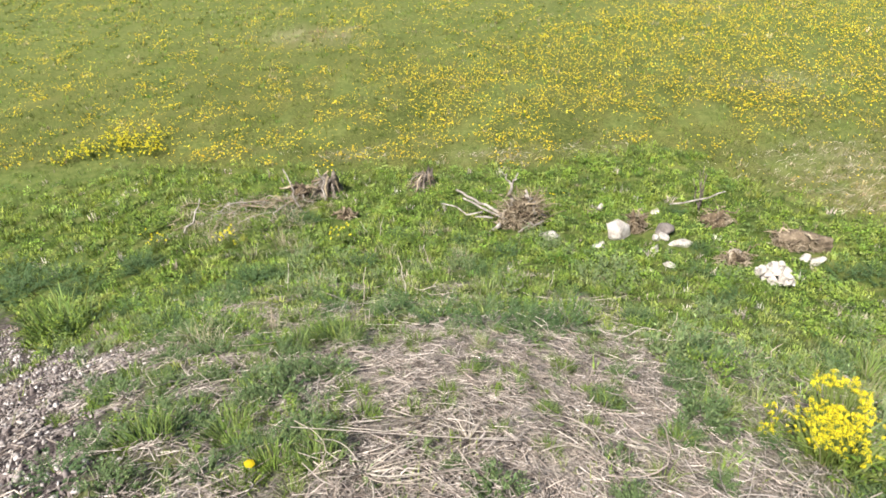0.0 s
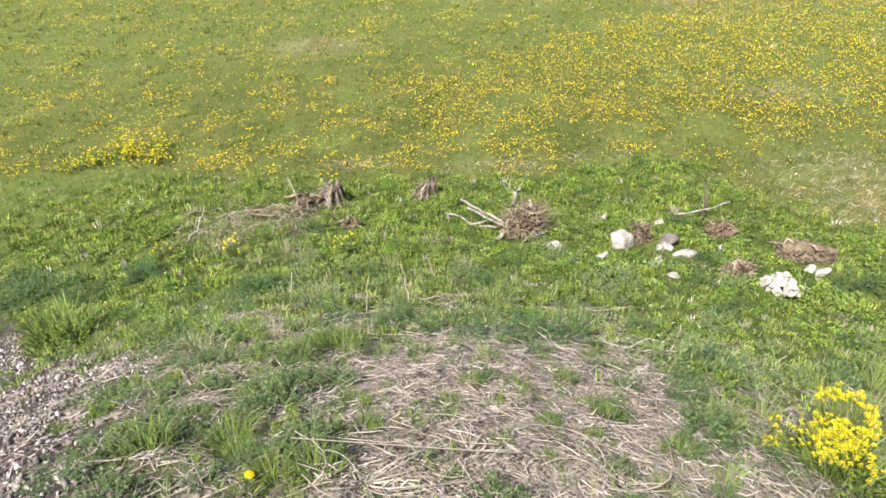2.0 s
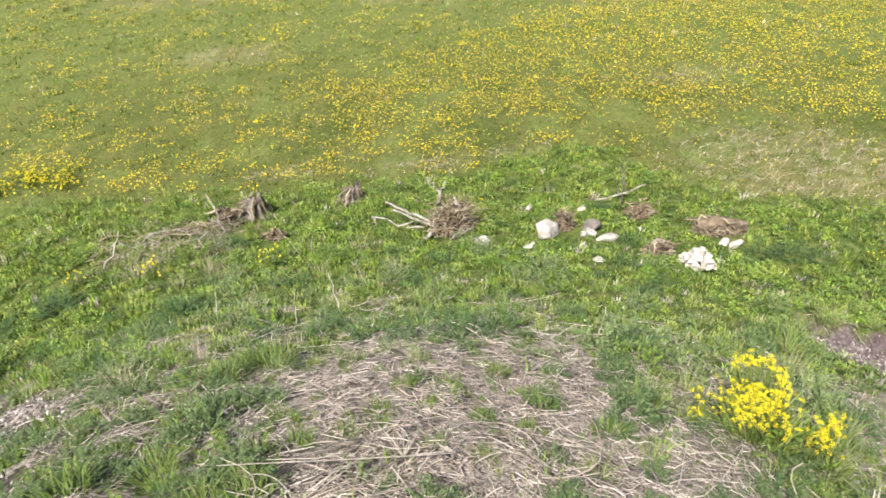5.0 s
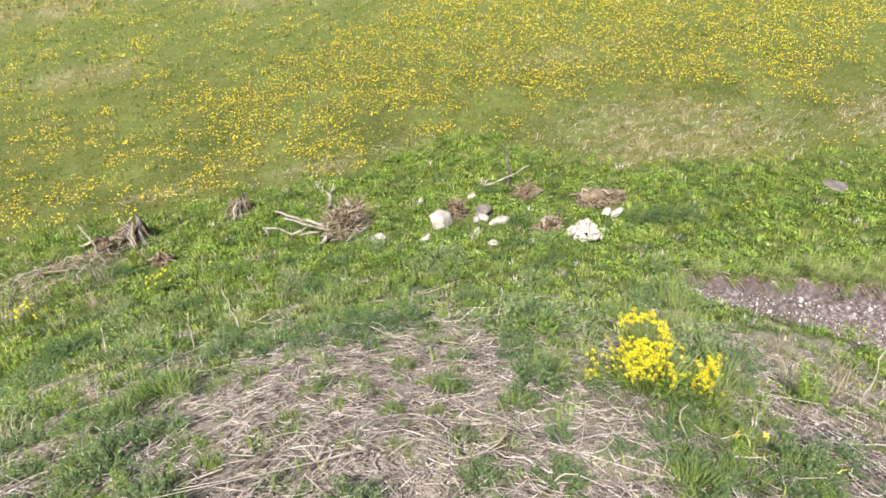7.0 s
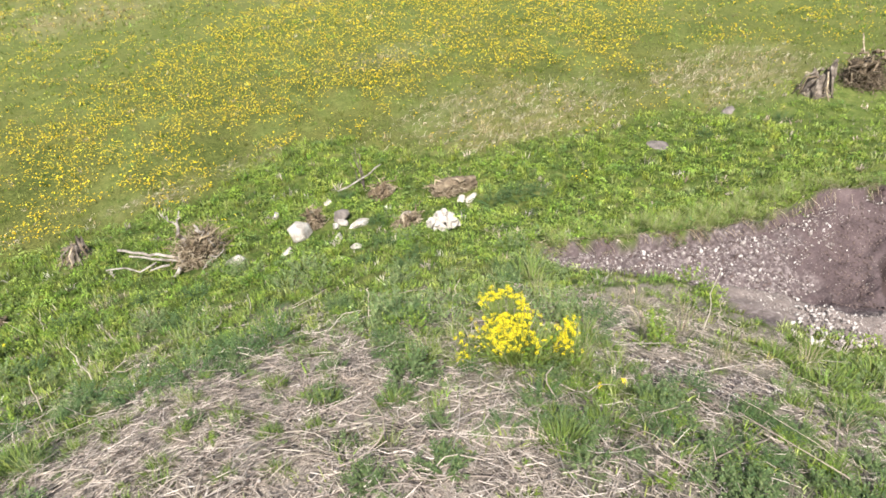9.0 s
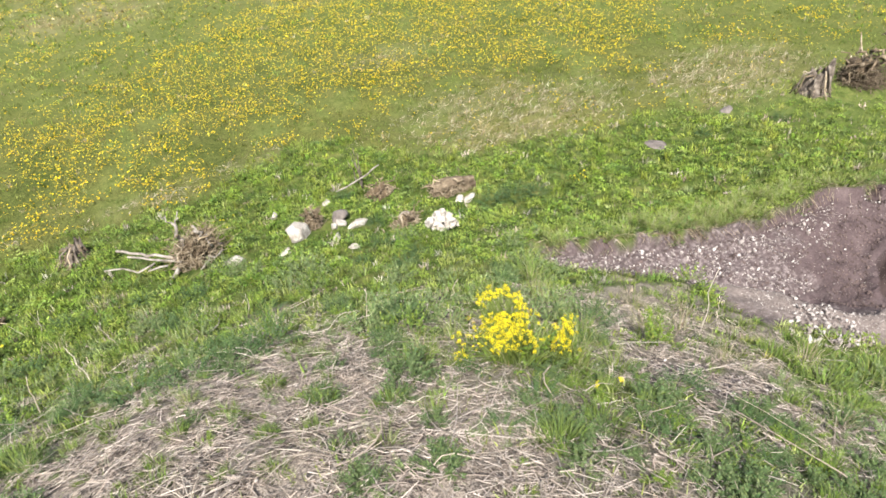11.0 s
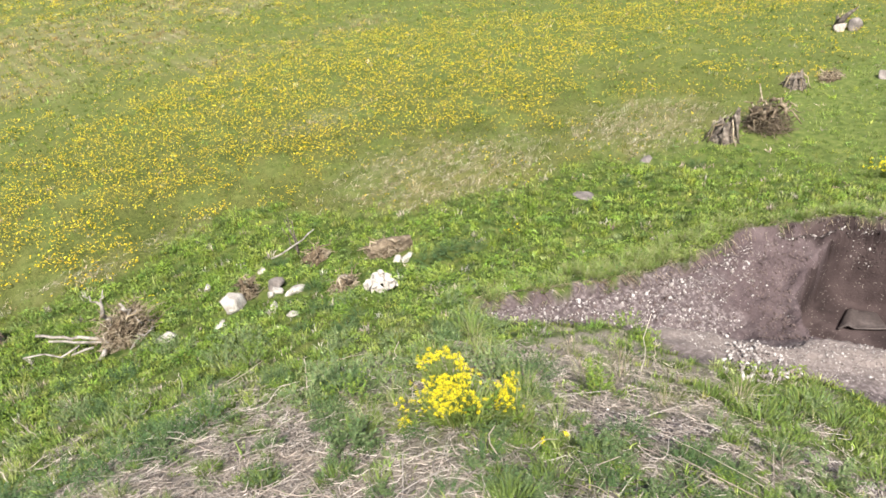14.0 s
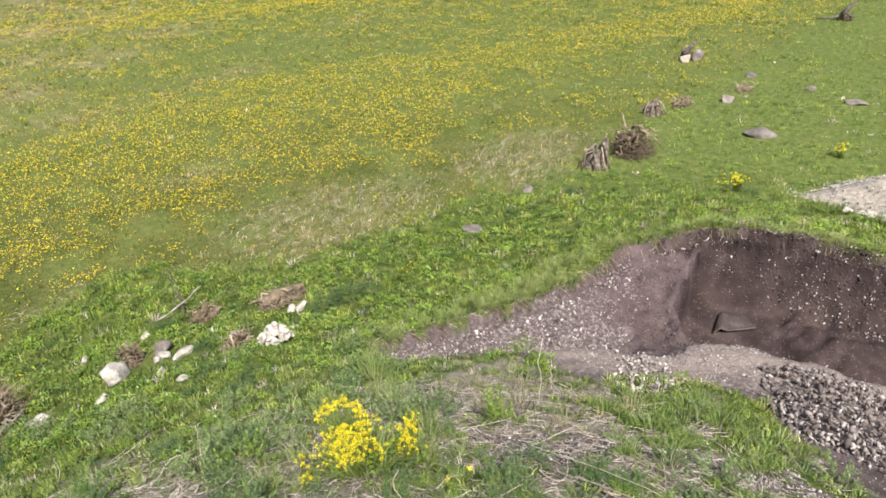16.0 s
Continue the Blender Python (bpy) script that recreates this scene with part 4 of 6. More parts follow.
pebbles("gravel", 3000, in_poly(CUT_SLOPE, 0, on_cut), (0.008, 0.026), "grey rubble along the cut edge of the pit", 64, up=0.15, grey=0.68)
pebbles("earth_crumbs", 1100, in_poly(CUT_SLOPE, 0, on_cut), (0.015, 0.045), "brown crumbs of earth on the cut edge of the pit", 76, "earth", mat=DRY_CLOD, up=0.05)
pebbles("gravel", 6000, in_poly([(-4.5, 5.0), (-2.6, 3.5), (-1.6, 2.9), (-1.25, 1.7), (-0.8, 0.9), (-1.9, 0.9), (-3.2, 2.6), (-4.8, 4.4)], 0, scree_at), (0.012, 0.034), "grey gravel on the flank of the mound", 65, up=0.2, grey=0.52)
pebbles("gravel", 1200, in_poly([(-0.9, 0.9), (-0.9, -0.9), (-1.5, -2.6), (-3.2, -3.9), (-5.6, -2.2), (-6.0, 2.0), (-3.4, 2.4)], 0, scree_at), (0.015, 0.045), "grey gravel behind the mound's top", 69, up=0.2, grey=0.7)
pebbles("gravel", 330, in_poly(CUT_SLOPE, 0, on_cut), (0.025, 0.055), "larger grey rubble along the cut edge of the pit", 72, up=0.2, grey=0.7)
pebbles("gravel", 2600, in_poly([(4.75, 2.3), (5.0, 1.75), (5.35, 1.4), (5.66, 1.25), (5.95, 0.9), (6.0, 0.2), (6.05, -0.6), (5.6, -0.6), (5.4, 0.6), (4.9, 0.9), (4.5, 1.9)]), (0.006, 0.02), "small pale chips on the pit's bank", 71, up=0.15, grey=0.55)
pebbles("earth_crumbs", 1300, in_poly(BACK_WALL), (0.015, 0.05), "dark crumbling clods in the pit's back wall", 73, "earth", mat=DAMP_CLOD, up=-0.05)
pebbles("earth_crumbs", 900, in_poly([(6.2, 1.9), (6.9, 2.5), (7.7, 2.6), (7.9, 2.1), (7.2, 2.05), (6.7, 1.8), (6.35, 1.4)]), (0.012, 0.035), "loose brown crumbs on the pit's shelf", 74, "earth", mat=DRY_CLOD, up=0.1)
pebbles("gravel", 520, in_poly(BACK_WALL), (0.010, 0.032), "white chips in the pit's dark back wall", 70, up=0.45, grey=0.85)
pebbles("gravel", 1700, in_poly([(1.7, 1.9), (2.6, 1.6), (3.5, 0.2), (3.2, -0.6), (2.2, 0.3)], 0, scree_at), (0.006, 0.022), "pale stony trail between weeds", 66, up=0.15, grey=0.72)
pebbles("gravel", 700, in_poly([(-1.35, 1.9), (-0.1, 3.05), (0.8, 3.2), (1.75, 2.1), (2.1, 0.4), (-0.8, 1.0)]), (0.006, 0.018), "small chips among dead stems", 67, up=0.2, grey=0.65)

# roots and dead grass hanging from the brink of the pit
rng = np.random.default_rng(75)
fringe = []
for k in range(420):
    j = int(rng.integers(0, 11))
    q = rng.uniform()
    x, y = (PIT[j][i] * (1 - q) + PIT[j + 1][i] * q for i in (0, 1))
    inward = np.array([6.6 - x, 0.9 - y])
    inward /= np.linalg.norm(inward)
    top = np.array([x - 0.07 * inward[0], y - 0.07 * inward[1]])
    n = rng.uniform(0.05, 0.2)
    end = top + inward * (0.07 + 0.4 * n) + rng.normal(0, 0.05, 2)
    za, ze = float(height(*top)), float(height(*end))
    fringe.append(tube(wander(rng, (*top, za), (*end, max(ze + 0.01, za - n)), 4, -0.02, 0.012), np.linspace(0.004, 0.0015, 4), 3, DRY_STEM[k % 3]))
v, f, t = joined(fringe)
tagged(new("hanging_roots", mesh_from("hanging_roots", v, f, STRAW, t)), "thin dry roots hanging over the pit's brink", "roots", kind="stuff")

# pale gravel heap beyond the pit
CX, CY = FAR_HEAP
hr, ha = np.meshgrid(np.linspace(0, 1, 26), np.linspace(0, 6.283, 60, endpoint=False))
out = 1.75 * (1 + 0.12 * np.sin(3 * ha + 1) + 0.06 * np.sin(7 * ha))
hx, hy = CX + 0.55 * hr * out * np.cos(ha), CY + 1.1 * hr * out * np.sin(ha)
hz = height(hx, hy) - 0.03 + 0.82 * np.clip(1 - hr**1.1, 0, 1) + 0.03 * lump(hx, hy, 0.4) + 0.02 * grain(hx, hy, 0.12)
grid = np.arange(60 * 26).reshape(60, 26)
nxt = np.roll(grid, -1, 0)
q = np.stack([grid[:, :-1], grid[:, 1:], nxt[:, 1:], nxt[:, :-1]], -1).reshape(-1, 4)
ob = new("spoil_heap", mesh_from("spoil_heap", np.stack([hx, hy, hz], -1).reshape(-1, 3), [q], GRAVEL_SAND, smooth_shade=True))
tagged(ob, "long low heap of pale crushed limestone", "heap")


def on_heap(rng, n):
    a, r = rng.uniform(0, 6.283, n), np.sqrt(rng.uniform(0, 1.1, n))
    o = 1.75 * (1 + 0.12 * np.sin(3 * a + 1) + 0.06 * np.sin(7 * a))
    return CX + 0.55 * r * o * np.cos(a), CY + 1.1 * r * o * np.sin(a), np.maximum(0, 0.82 * (1 - r**1.1))


pebbles("gravel", 3200, on_heap, (0.012, 0.04), "loose pale stones over a limestone heap", 68, mat=LIMESTONE, up=0.1)

# ---- plants ----
GREENS = [(0.135, 0.21, 0.034), (0.20, 0.28, 0.046), (0.26, 0.335, 0.062), (0.19, 0.24, 0.075)]
SAGE = [(0.15, 0.205, 0.085), (0.20, 0.255, 0.115), (0.115, 0.165, 0.066)]
DEEP = [(0.055, 0.102, 0.040), (0.075, 0.13, 0.050), (0.105, 0.168, 0.066)]
FRESH = [(0.11, 0.17, 0.034), (0.15, 0.215, 0.048), (0.185, 0.25, 0.065), (0.10, 0.145, 0.045)]
OLIVE = [(0.108, 0.152, 0.023), (0.136, 0.172, 0.032), (0.088, 0.146, 0.02), (0.168, 0.178, 0.052)]
DRY = [(0.54, 0.475, 0.40), (0.66, 0.605, 0.535), (0.42, 0.36, 0.305), (0.60, 0.54, 0.475)]


def shades(rng, n, palette, jitter=0.18):
    c = np.array(palette)[rng.integers(0, len(palette), n)]
    return c * rng.normal(1, jitter, (n, 1)).clip(0.5, 1.6) * rng.normal(1, 0.05, (n, 3))


def weed_mesh(seed, palette, stems=26, reach=0.2, tall=0.16, leaf=0.05, per=9, upright=0.5):
    """A rosette of arching stems set with small cut leaves."""
    rng = np.random.default_rng(seed)
    base, long, wide, way, pitch = [], [], [], [], []
    for k in range(stems):
        a = rng.uniform(0, 6.283)
        r = reach * math.sqrt(rng.uniform(0.05, 1))
        h = tall * rng.uniform(0.5, 1.1) * (1 - 0.45 * (r / reach) ** 2)
        foot = np.array([math.cos(a), math.sin(a), 0]) * r * 0.25
        tip = np.array([math.cos(a), math.sin(a), 0]) * r + np.array([0, 0, h])
        mid = foot * 0.6 + tip * 0.4 + np.array([0, 0, h * upright * 0.35])
        for t in np.linspace(0.25, 1, per):
            p = foot * (1 - t) ** 2 + 2 * mid * t * (1 - t) + tip * t * t
            for side in (-1, 1):
                base.append(p)
                way.append(a + side * rng.uniform(0.5, 1.3))
                pitch.append(rng.normal(0.25, 0.4))
                long.append(leaf * rng.uniform(0.6, 1.2) * (1.15 - 0.5 * t))
                wide.append(leaf * rng.uniform(0.2, 0.36))
    n = len(base)
    v, f, t = leaves(np.array(base), np.array(long), np.array(wide), np.array(way), np.array(pitch), shades(rng, n, palette), rng)
    return mesh_from("foliage", v, f, LEAF, t)


def tuft(seed, palette, n=90, tall=0.25, spread_r=0.05, lean=0.5, wide=0.007):
    """The blades of a tussock of long grass."""
    rng = np.random.default_rng(seed)
    a = rng.uniform(0, 6.283, n)
    r = spread_r * np.sqrt(rng.uniform(0, 1, n))
    base = np.stack([r * np.cos(a), r * np.sin(a), np.full(n, -0.01)], 1)
    return blades(base, tall * rng.uniform(0.45, 1.1, n), wide * rng.uniform(0.6, 1.2, n), a + rng.normal(0, 0.5, n), lean * rng.uniform(0.2, 1.2, n), shades(rng, n, palette), rng)


def tuft_mesh(*shape):
    v, f, t = tuft(*shape)
    return mesh_from("foliage", v, f, LEAF, t)


def clear(x, y):
    return (soil_at(x, y) < 0.4) and (inside(HOLE, x, y) < -0.2)


def plant(name, mesh, x, y, size, turn, label, category, group="", flat=1.0):
    ob = new(name, mesh)
    ob.matrix_basis = Matrix.Translation(ground_point(x, y, -0.01)) @ pose(0, 0, 0, 0, 0, turn) @ Matrix.Diagonal((size, size, size * flat, 1))
    return tagged(ob, label, category, group)


SHRUBS = [weed_mesh(100 + k, DEEP, 50, 0.26, 0.20, 0.026, 12, 0.8) for k in range(3)]
SAGES = [weed_mesh(110 + k, SAGE, 26, 0.19, 0.11, 0.028, 10) for k in range(4)]
CUSHIONS = [weed_mesh(115 + k, [(0.10, 0.148, 0.058), (0.135, 0.19, 0.078), (0.075, 0.118, 0.048)], 46, 0.15, 0.11, 0.027, 10, 0.7) for k in range(4)]
HERBS = [weed_mesh(120 + k, GREENS[:2] + [(0.10, 0.155, 0.04)], 26, 0.15, 0.10, 0.023, 9) for k in range(4)]
TUFTS = [tuft_mesh(130 + k, [(0.155, 0.22, 0.045), (0.20, 0.265, 0.07), (0.235, 0.29, 0.11), (0.29, 0.29, 0.16)], 110, 0.22, 0.075, 0.85, 0.006) for k in range(3)]
LOWTUFTS = [tuft_mesh(150 + k, FRESH, 190, 0.14, 0.11, 0.9, 0.007) for k in range(3)]
DRYTUFTS = [tuft_mesh(140 + k, [(0.42, 0.365, 0.27), (0.5, 0.45, 0.36), (0.32, 0.27, 0.2), (0.2, 0.23, 0.09), (0.16, 0.2, 0.07)], 80, 0.24, 0.09, 0.95, 0.0045) for k in range(3)]

for k, (x, y, s) in enumerate([(4.45, 5.5, 1.0), (4.75, 5.42, 1.1), (5.05, 5.3, 0.9), (0.44, 4.75, 0.85), (0.3, 4.85, 0.6), (-0.82, 5.22, 0.8), (-1.87, 4.92, 1.0), (-1.7, 5.05, 0.7), (-3.48, 5.95, 1.2),
                               (2.97, 5.95, 0.65), (2.21, 4.78, 0.6), (-2.11, 7.1, 1.1), (-1.7, 6.95, 0.9), (-0.56, 6.2, 0.7), (-4.9, 5.7, 1.5), (-4.4, 5.9, 1.4), (-4.0, 5.6, 1.2), (-5.2, 6.3, 1.4),
                               (-1.85, 7.85, 1.1), (3.05, 7.0, 0.7), (8.2, 5.1, 0.8), (9.6, 4.7, 0.7), (1.05, 4.1, 0.6), (-2.05, 4.05, 0.9), (-1.75, 4.2, 0.7), (-0.95, 3.65, 0.5), (-0.7, 3.75, 0.55), (-0.4, 3.85, 0.5), (-3.4, 4.55, 1.0), (-3.0, 4.7, 0.8), (10.95, 2.1, 0.8)]):
    CLEARINGS.append((x, y, 0.2 * s))
    plant("wormwood_bush", SHRUBS[k % 3], x, y, s, 57 * k, "dark blue-green feathery bush on the grassy slope", "bush", "feathery bushes")

rng = np.random.default_rng(77)
count = 0
while count < 100:
    r, a = 2.3 + 2.9 * rng.uniform() ** 0.8, radians(rng.uniform(-52, 108))
    x, y = -0.3 + r * math.sin(a), -0.2 + r * math.cos(a)
    if not clear(x, y) or scree_at(x, y) > 0.4 or rng.uniform() < 1.5 * float(litter_at(x, y)):
        continue
    pick = rng.uniform()
    if pick < 0.62:
        plant("wormwood_rosette", SAGES[count % 4], x, y, rng.uniform(0.5, 1.15), rng.uniform(0, 360), "grey-green feathery rosette among dead stems", "weed", "feathery rosettes")
    elif pick < 0.85:
        plant("weed_rosette", HERBS[count % 4], x, y, rng.uniform(0.5, 1.1), rng.uniform(0, 360), "fresh green weed rosette on stony earth", "weed", "green rosettes")
    else:
        plant("grass_tuft", TUFTS[count % 3], x, y, rng.uniform(0.3, 0.65), rng.uniform(0, 360), "bright green grass tuft on the mound", "grass", "grass tufts")
    count += 1
for k in range(170):
    r, a = rng.uniform(2.9, 6.6), radians(rng.uniform(-52, 62))
    x, y = -0.3 + r * math.sin(a), -0.2 + r * math.cos(a)
    if not clear(x, y) or scree_at(x, y) > 0.4 or lump(x, y, 1.4, 3.1) + rng.normal(0, 0.5) < -0.1:
        continue
    pick = rng.uniform()
    if pick < 0.40:
        plant("wormwood_rosette", SAGES[k % 4], x, y, rng.uniform(0.9, 1.5), rng.uniform(0, 360), "grey-green feathery clump on the slope", "weed", "feathery rosettes", 1.5)
    elif pick < 0.68:
        plant("weed_rosette", HERBS[k % 4], x, y, rng.uniform(0.9, 1.6), rng.uniform(0, 360), "fresh green weed clump on the slope", "weed", "green rosettes", 1.4)
    else:
        s = rng.uniform(0.5, 0.95)
        CLEARINGS.append((x, y, 0.2 * s))
        plant("wormwood_bush", SHRUBS[k % 3], x, y, s, rng.uniform(0, 360), "small dark feathery bush on the slope", "bush", "feathery bushes")
# the separate plants on top of the mound: place and width
TOP_BUSHES = [(-4.87, 5.91, 0.80), (-3.57, 6.03, 0.60), (-1.85, 4.89, 0.51), (-1.88, 3.44, 0.57), (-1.79, 2.20, 0.29), (-1.27, 1.26, 0.29), (-1.01, 1.46, 0.22), (-0.74, 3.26, 0.32), (-0.30, 3.27, 0.39), (-0.41, 3.14, 0.28), (0.20, 2.38, 0.17),
              (1.39, 3.37, 0.28), (1.22, 2.30, 0.26), (1.07, 2.10, 0.14), (1.29, 1.58, 0.21), (1.08, 1.09, 0.21), (1.34, 1.17, 0.30), (2.06, 0.98, 0.31), (2.06, 0.69, 0.26), (1.76, 1.24, 0.23), (1.60, 0.75, 0.27)]
TOP_SAGES = [(-0.85, 1.52, 0.15), (-0.68, 1.74, 0.24), (-0.51, 1.46, 0.12), (-1.04, 2.00, 0.17), (-0.76, 1.22, 0.12), (-1.04, 1.18, 0.17), (0.44, 2.48, 0.14), (1.39, 3.48, 0.24), (0.13, 1.11, 0.18), (0.56, 1.33, 0.12), (1.19, 2.16, 0.22),
             (0.38, 1.65, 0.10), (0.01, 1.22, 0.09), (0.16, 2.02, 0.12), (0.89, 1.24, 0.12), (0.68, 1.80, 0.18), (1.04, 1.71, 0.27), (0.88, 1.54, 0.16), (0.75, 0.97, 0.18), (0.52, 1.06, 0.15), (0.45, 2.72, 0.18), (0.82, 2.08, 0.15)]
TOP_GREENS = [(-3.59, 4.48, 0.67), (-1.51, 2.14, 0.19), (-1.01, 1.69, 0.13), (-1.66, 1.80, 0.10), (-0.56, 2.52, 0.23), (-0.14, 2.36, 0.14), (-1.29, 3.08, 0.18), (-0.78, 1.88, 0.13), (-0.56, 1.22, 0.17), (-0.32, 1.55, 0.13), (-0.42, 1.21, 0.18),
              (0.65, 1.79, 0.14), (0.52, 1.53, 0.11), (0.32, 1.33, 0.10), (0.17, 1.41, 0.09), (0.29, 1.91, 0.13), (1.11, 1.81, 0.21), (0.85, 1.52, 0.13), (-0.39, 1.74, 0.13), (0.37, 1.63, 0.10), (1.28, 1.04, 0.15), (0.85, 2.43, 0.12)]
TOP_GRASS = [(3.32, 1.17, 0.26), (3.28, 0.83, 0.32), (3.86, 0.76, 0.31), (3.78, 0.52, 0.30), (2.93, 0.58, 0.25), (0.31, 3.85, 0.24), (0.68, 1.22, 0.13), (-0.47, 1.10, 0.10), (-0.44, 1.31, 0.12), (1.50, 2.03, 0.18), (1.82, 1.41, 0.18), (2.76, 1.71, 0.19),
             (3.16, 3.30, 0.39), (3.64, 4.06, 0.38), (3.87, 1.13, 0.26), (4.21, 0.75, 0.33), (3.67, 0.33, 0.21), (3.08, 0.15, 0.23), (0.18, 2.31, 0.12)]
taken = []
for k, (x, y, w) in enumerate(TOP_BUSHES):
    taken.append((x, y))
    plant("wormwood_rosette", SHRUBS[k % 3], x, y, w / 0.52, 57 * k, "deep green feathery clump among dead stems", "weed", "feathery rosettes", 0.7)
for k, (x, y, w) in enumerate(TOP_SAGES):
    taken.append((x, y))
    plant("wormwood_rosette", CUSHIONS[k % 4], x, y, w / 0.24, 57 * k, "grey-green feathery rosette among dead stems", "weed", "feathery rosettes", 1.1)
for k, (x, y, w) in enumerate(TOP_GREENS):
    taken.append((x, y))
    plant("grass_tuft", LOWTUFTS[k % 3], x, y, w / 0.25, 71 * k, "low bright green tuft among dead stems", "grass", "grass tufts")
    if k % 3 == 0:
        plant("weed_rosette", HERBS[k % 4], x + 0.05, y - 0.03, w / 0.34, 31 * k, "fresh green weed rosette among dead stems", "weed", "green rosettes", 1.1)
for k, (x, y, w) in enumerate(TOP_GRASS):
    taken.append((x, y))
    plant("grass_tuft", (LOWTUFTS if x > 2.8 else TUFTS)[k % 3], x, y, w / 0.26, 71 * k, "fresh upright grass tuft on the mound", "grass", "grass tufts", 0.65 if x > 2.8 else 1.0)
for x, y, _ in zip(*in_poly([(-1.4, 2.4), (-0.5, 2.9), (0.1, 3.3), (0.9, 3.4), (1.6, 2.8), (2.0, 2.2), (2.3, 1.2), (2.7, 0.3), (2.3, -0.6), (0.5, 0.5), (-1.0, 0.9)])(rng, 1500)):
    if len(taken) >= 300:
        break
    if any((x - u) ** 2 + (y - w) ** 2 < 0.11**2 for u, w in taken) or not clear(x, y):
        continue
    taken.append((x, y))
    pick = rng.uniform()
    if pick < 0.5:
        plant("wormwood_rosette", SAGES[rng.integers(4)], x, y, rng.uniform(0.2, 0.5), rng.uniform(0, 360), "grey-green feathery rosette among dead stems", "weed", "feathery rosettes", 1.0)
    elif pick < 0.75:
        plant("weed_rosette", HERBS[rng.integers(4)], x, y, rng.uniform(0.3, 0.5), rng.uniform(0, 360), "fresh green weed rosette among dead stems", "weed", "green rosettes")
    else:
        plant("grass_tuft", LOWTUFTS[rng.integers(3)], x, y, rng.uniform(0.25, 0.5), rng.uniform(0, 360), "low bright green tuft among dead stems", "grass", "grass tufts")
# more of the same on the far side of the mound
for k in range(70):
    r, a = rng.uniform(0.9, 6.0), radians(rng.uniform(112, 305))
    x, y = -0.4 + r * math.sin(a), -0.3 + r * math.cos(a)
    if not clear(x, y):
        continue
    pick = k % 3
    if pick == 0:
        plant("wormwood_rosette", SAGES[k % 4], x, y, rng.uniform(0.5, 1.3), rng.uniform(0, 360), "grey-green feathery rosette on the mound", "weed", "feathery rosettes", 1.2)
    elif pick == 1:
        plant("weed_rosette", HERBS[k % 4], x, y, rng.uniform(0.5, 1.4), rng.uniform(0, 360), "fresh green weed rosette on the mound", "weed", "green rosettes", 1.2)
    else:
        plant("grass_tuft", TUFTS[k % 3], x, y, rng.uniform(0.4, 0.9), rng.uniform(0, 360), "bright green grass tuft on the mound", "grass", "grass tufts")
for k, (x, y, s) in enumerate([(-0.51, 2.4, 0.55), (-0.35, 2.45, 0.45), (0.95, 1.35, 0.5), (1.3, 2.0, 0.8), (1.28, 1.85, 0.6), (1.9, 1.75, 0.8), (2.05, 1.6, 0.7), (1.75, 1.35, 0.9), (1.95, 1.3, 0.85), (2.2, 1.75, 0.9), (2.35, 2.1, 0.9),
                               (2.6, 2.5, 1.0), (2.8, 2.8, 1.1), (3.1, 3.2, 1.1), (3.4, 3.6, 1.1), (2.5, 3.0, 0.8), (3.9, 4.3, 0.9), (4.6, 4.1, 1.0), (5.3, 3.85, 1.2), (5.6, 3.7, 1.1), (5.95, 3.6, 1.2), (6.3, 3.5, 1.0), (6.6, 3.4, 1.0), (4.9, 3.9, 0.9), (7.1, 3.3, 0.8)]):
    plant("grass_tuft", TUFTS[k % 3], x, y, 0.85 * s, 71 * k, "fresh green tuft of long grass", "grass", "grass tufts")
for k, (x, y, s) in enumerate([(3.35, 1.2, 0.7), (3.7, 1.15, 0.8), (3.95, 1.0, 0.8), (4.2, 0.75, 0.8), (4.35, 0.5, 0.7), (4.1, 0.3, 0.7), (3.5, 0.8, 0.6), (3.2, 0.5, 0.6), (3.8, 0.55, 0.7), (3.6, 0.2, 0.6), (3.3, 0.05, 0.6), (2.9, 0.65, 0.6), (4.0, -0.05, 0.6), (3.6, 2.3, 0.7), (3.9, 2.6, 0.7), (3.3, 2.0, 0.7), (2.75, 1.6, 0.7)]):
    plant("grass_tuft", LOWTUFTS[k % 3], x, y, s * 0.9, 71 * k, "fresh green tuft of long grass", "grass", "grass tufts", 0.62)
for k, (x, y, s) in enumerate([(-3.9, 4.75, 2.0), (-4.2, 5.1, 1.8), (-3.5, 4.45, 2.0), (-2.6, 4.4, 1.4), (-3.7, 4.6, 2.0), (-1.6, 3.3, 1.7), (-1.9, 3.5, 1.6), (-1.4, 3.05, 1.3), (-2.2, 6.7, 2.0), (-2.7, 7.9, 2.2), (-2.2, 8.1, 2.2), (-3.3, 8.0, 2.0), (-1.0, 7.6, 1.8), (0.1, 7.6, 1.8), (-3.9, 7.2, 2.4), (-4.4, 7.6, 2.4), (-0.9, 2.4, 0.9)]):
    plant("weed_rosette", HERBS[k % 4], x, y, s, 47 * k, "tall fresh green weed clump on the slope", "weed", "green rosettes", 1.3)
for k in range(34):
    q = np.random.default_rng(950 + k)
    plant("dry_tuft", DRYTUFTS[k % 3], q.uniform(-3.7, -1.4), q.uniform(6.5, 7.9), q.uniform(0.7, 1.2), 83 * k, "bleached tuft of last year's grass", "grass", "dry tufts", 0.7)
LEFT_BANK = [(-2.1, 3.3), (-1.2, 3.3), (-0.5, 2.7), (-0.4, 1.1), (-1.1, 0.95), (-1.5, 1.7)]
RIGHT_BANK = [(1.3, 1.3), (2.2, 1.6), (2.9, 0.6), (2.5, -0.3), (1.6, 0.1), (1.15, 0.8)]
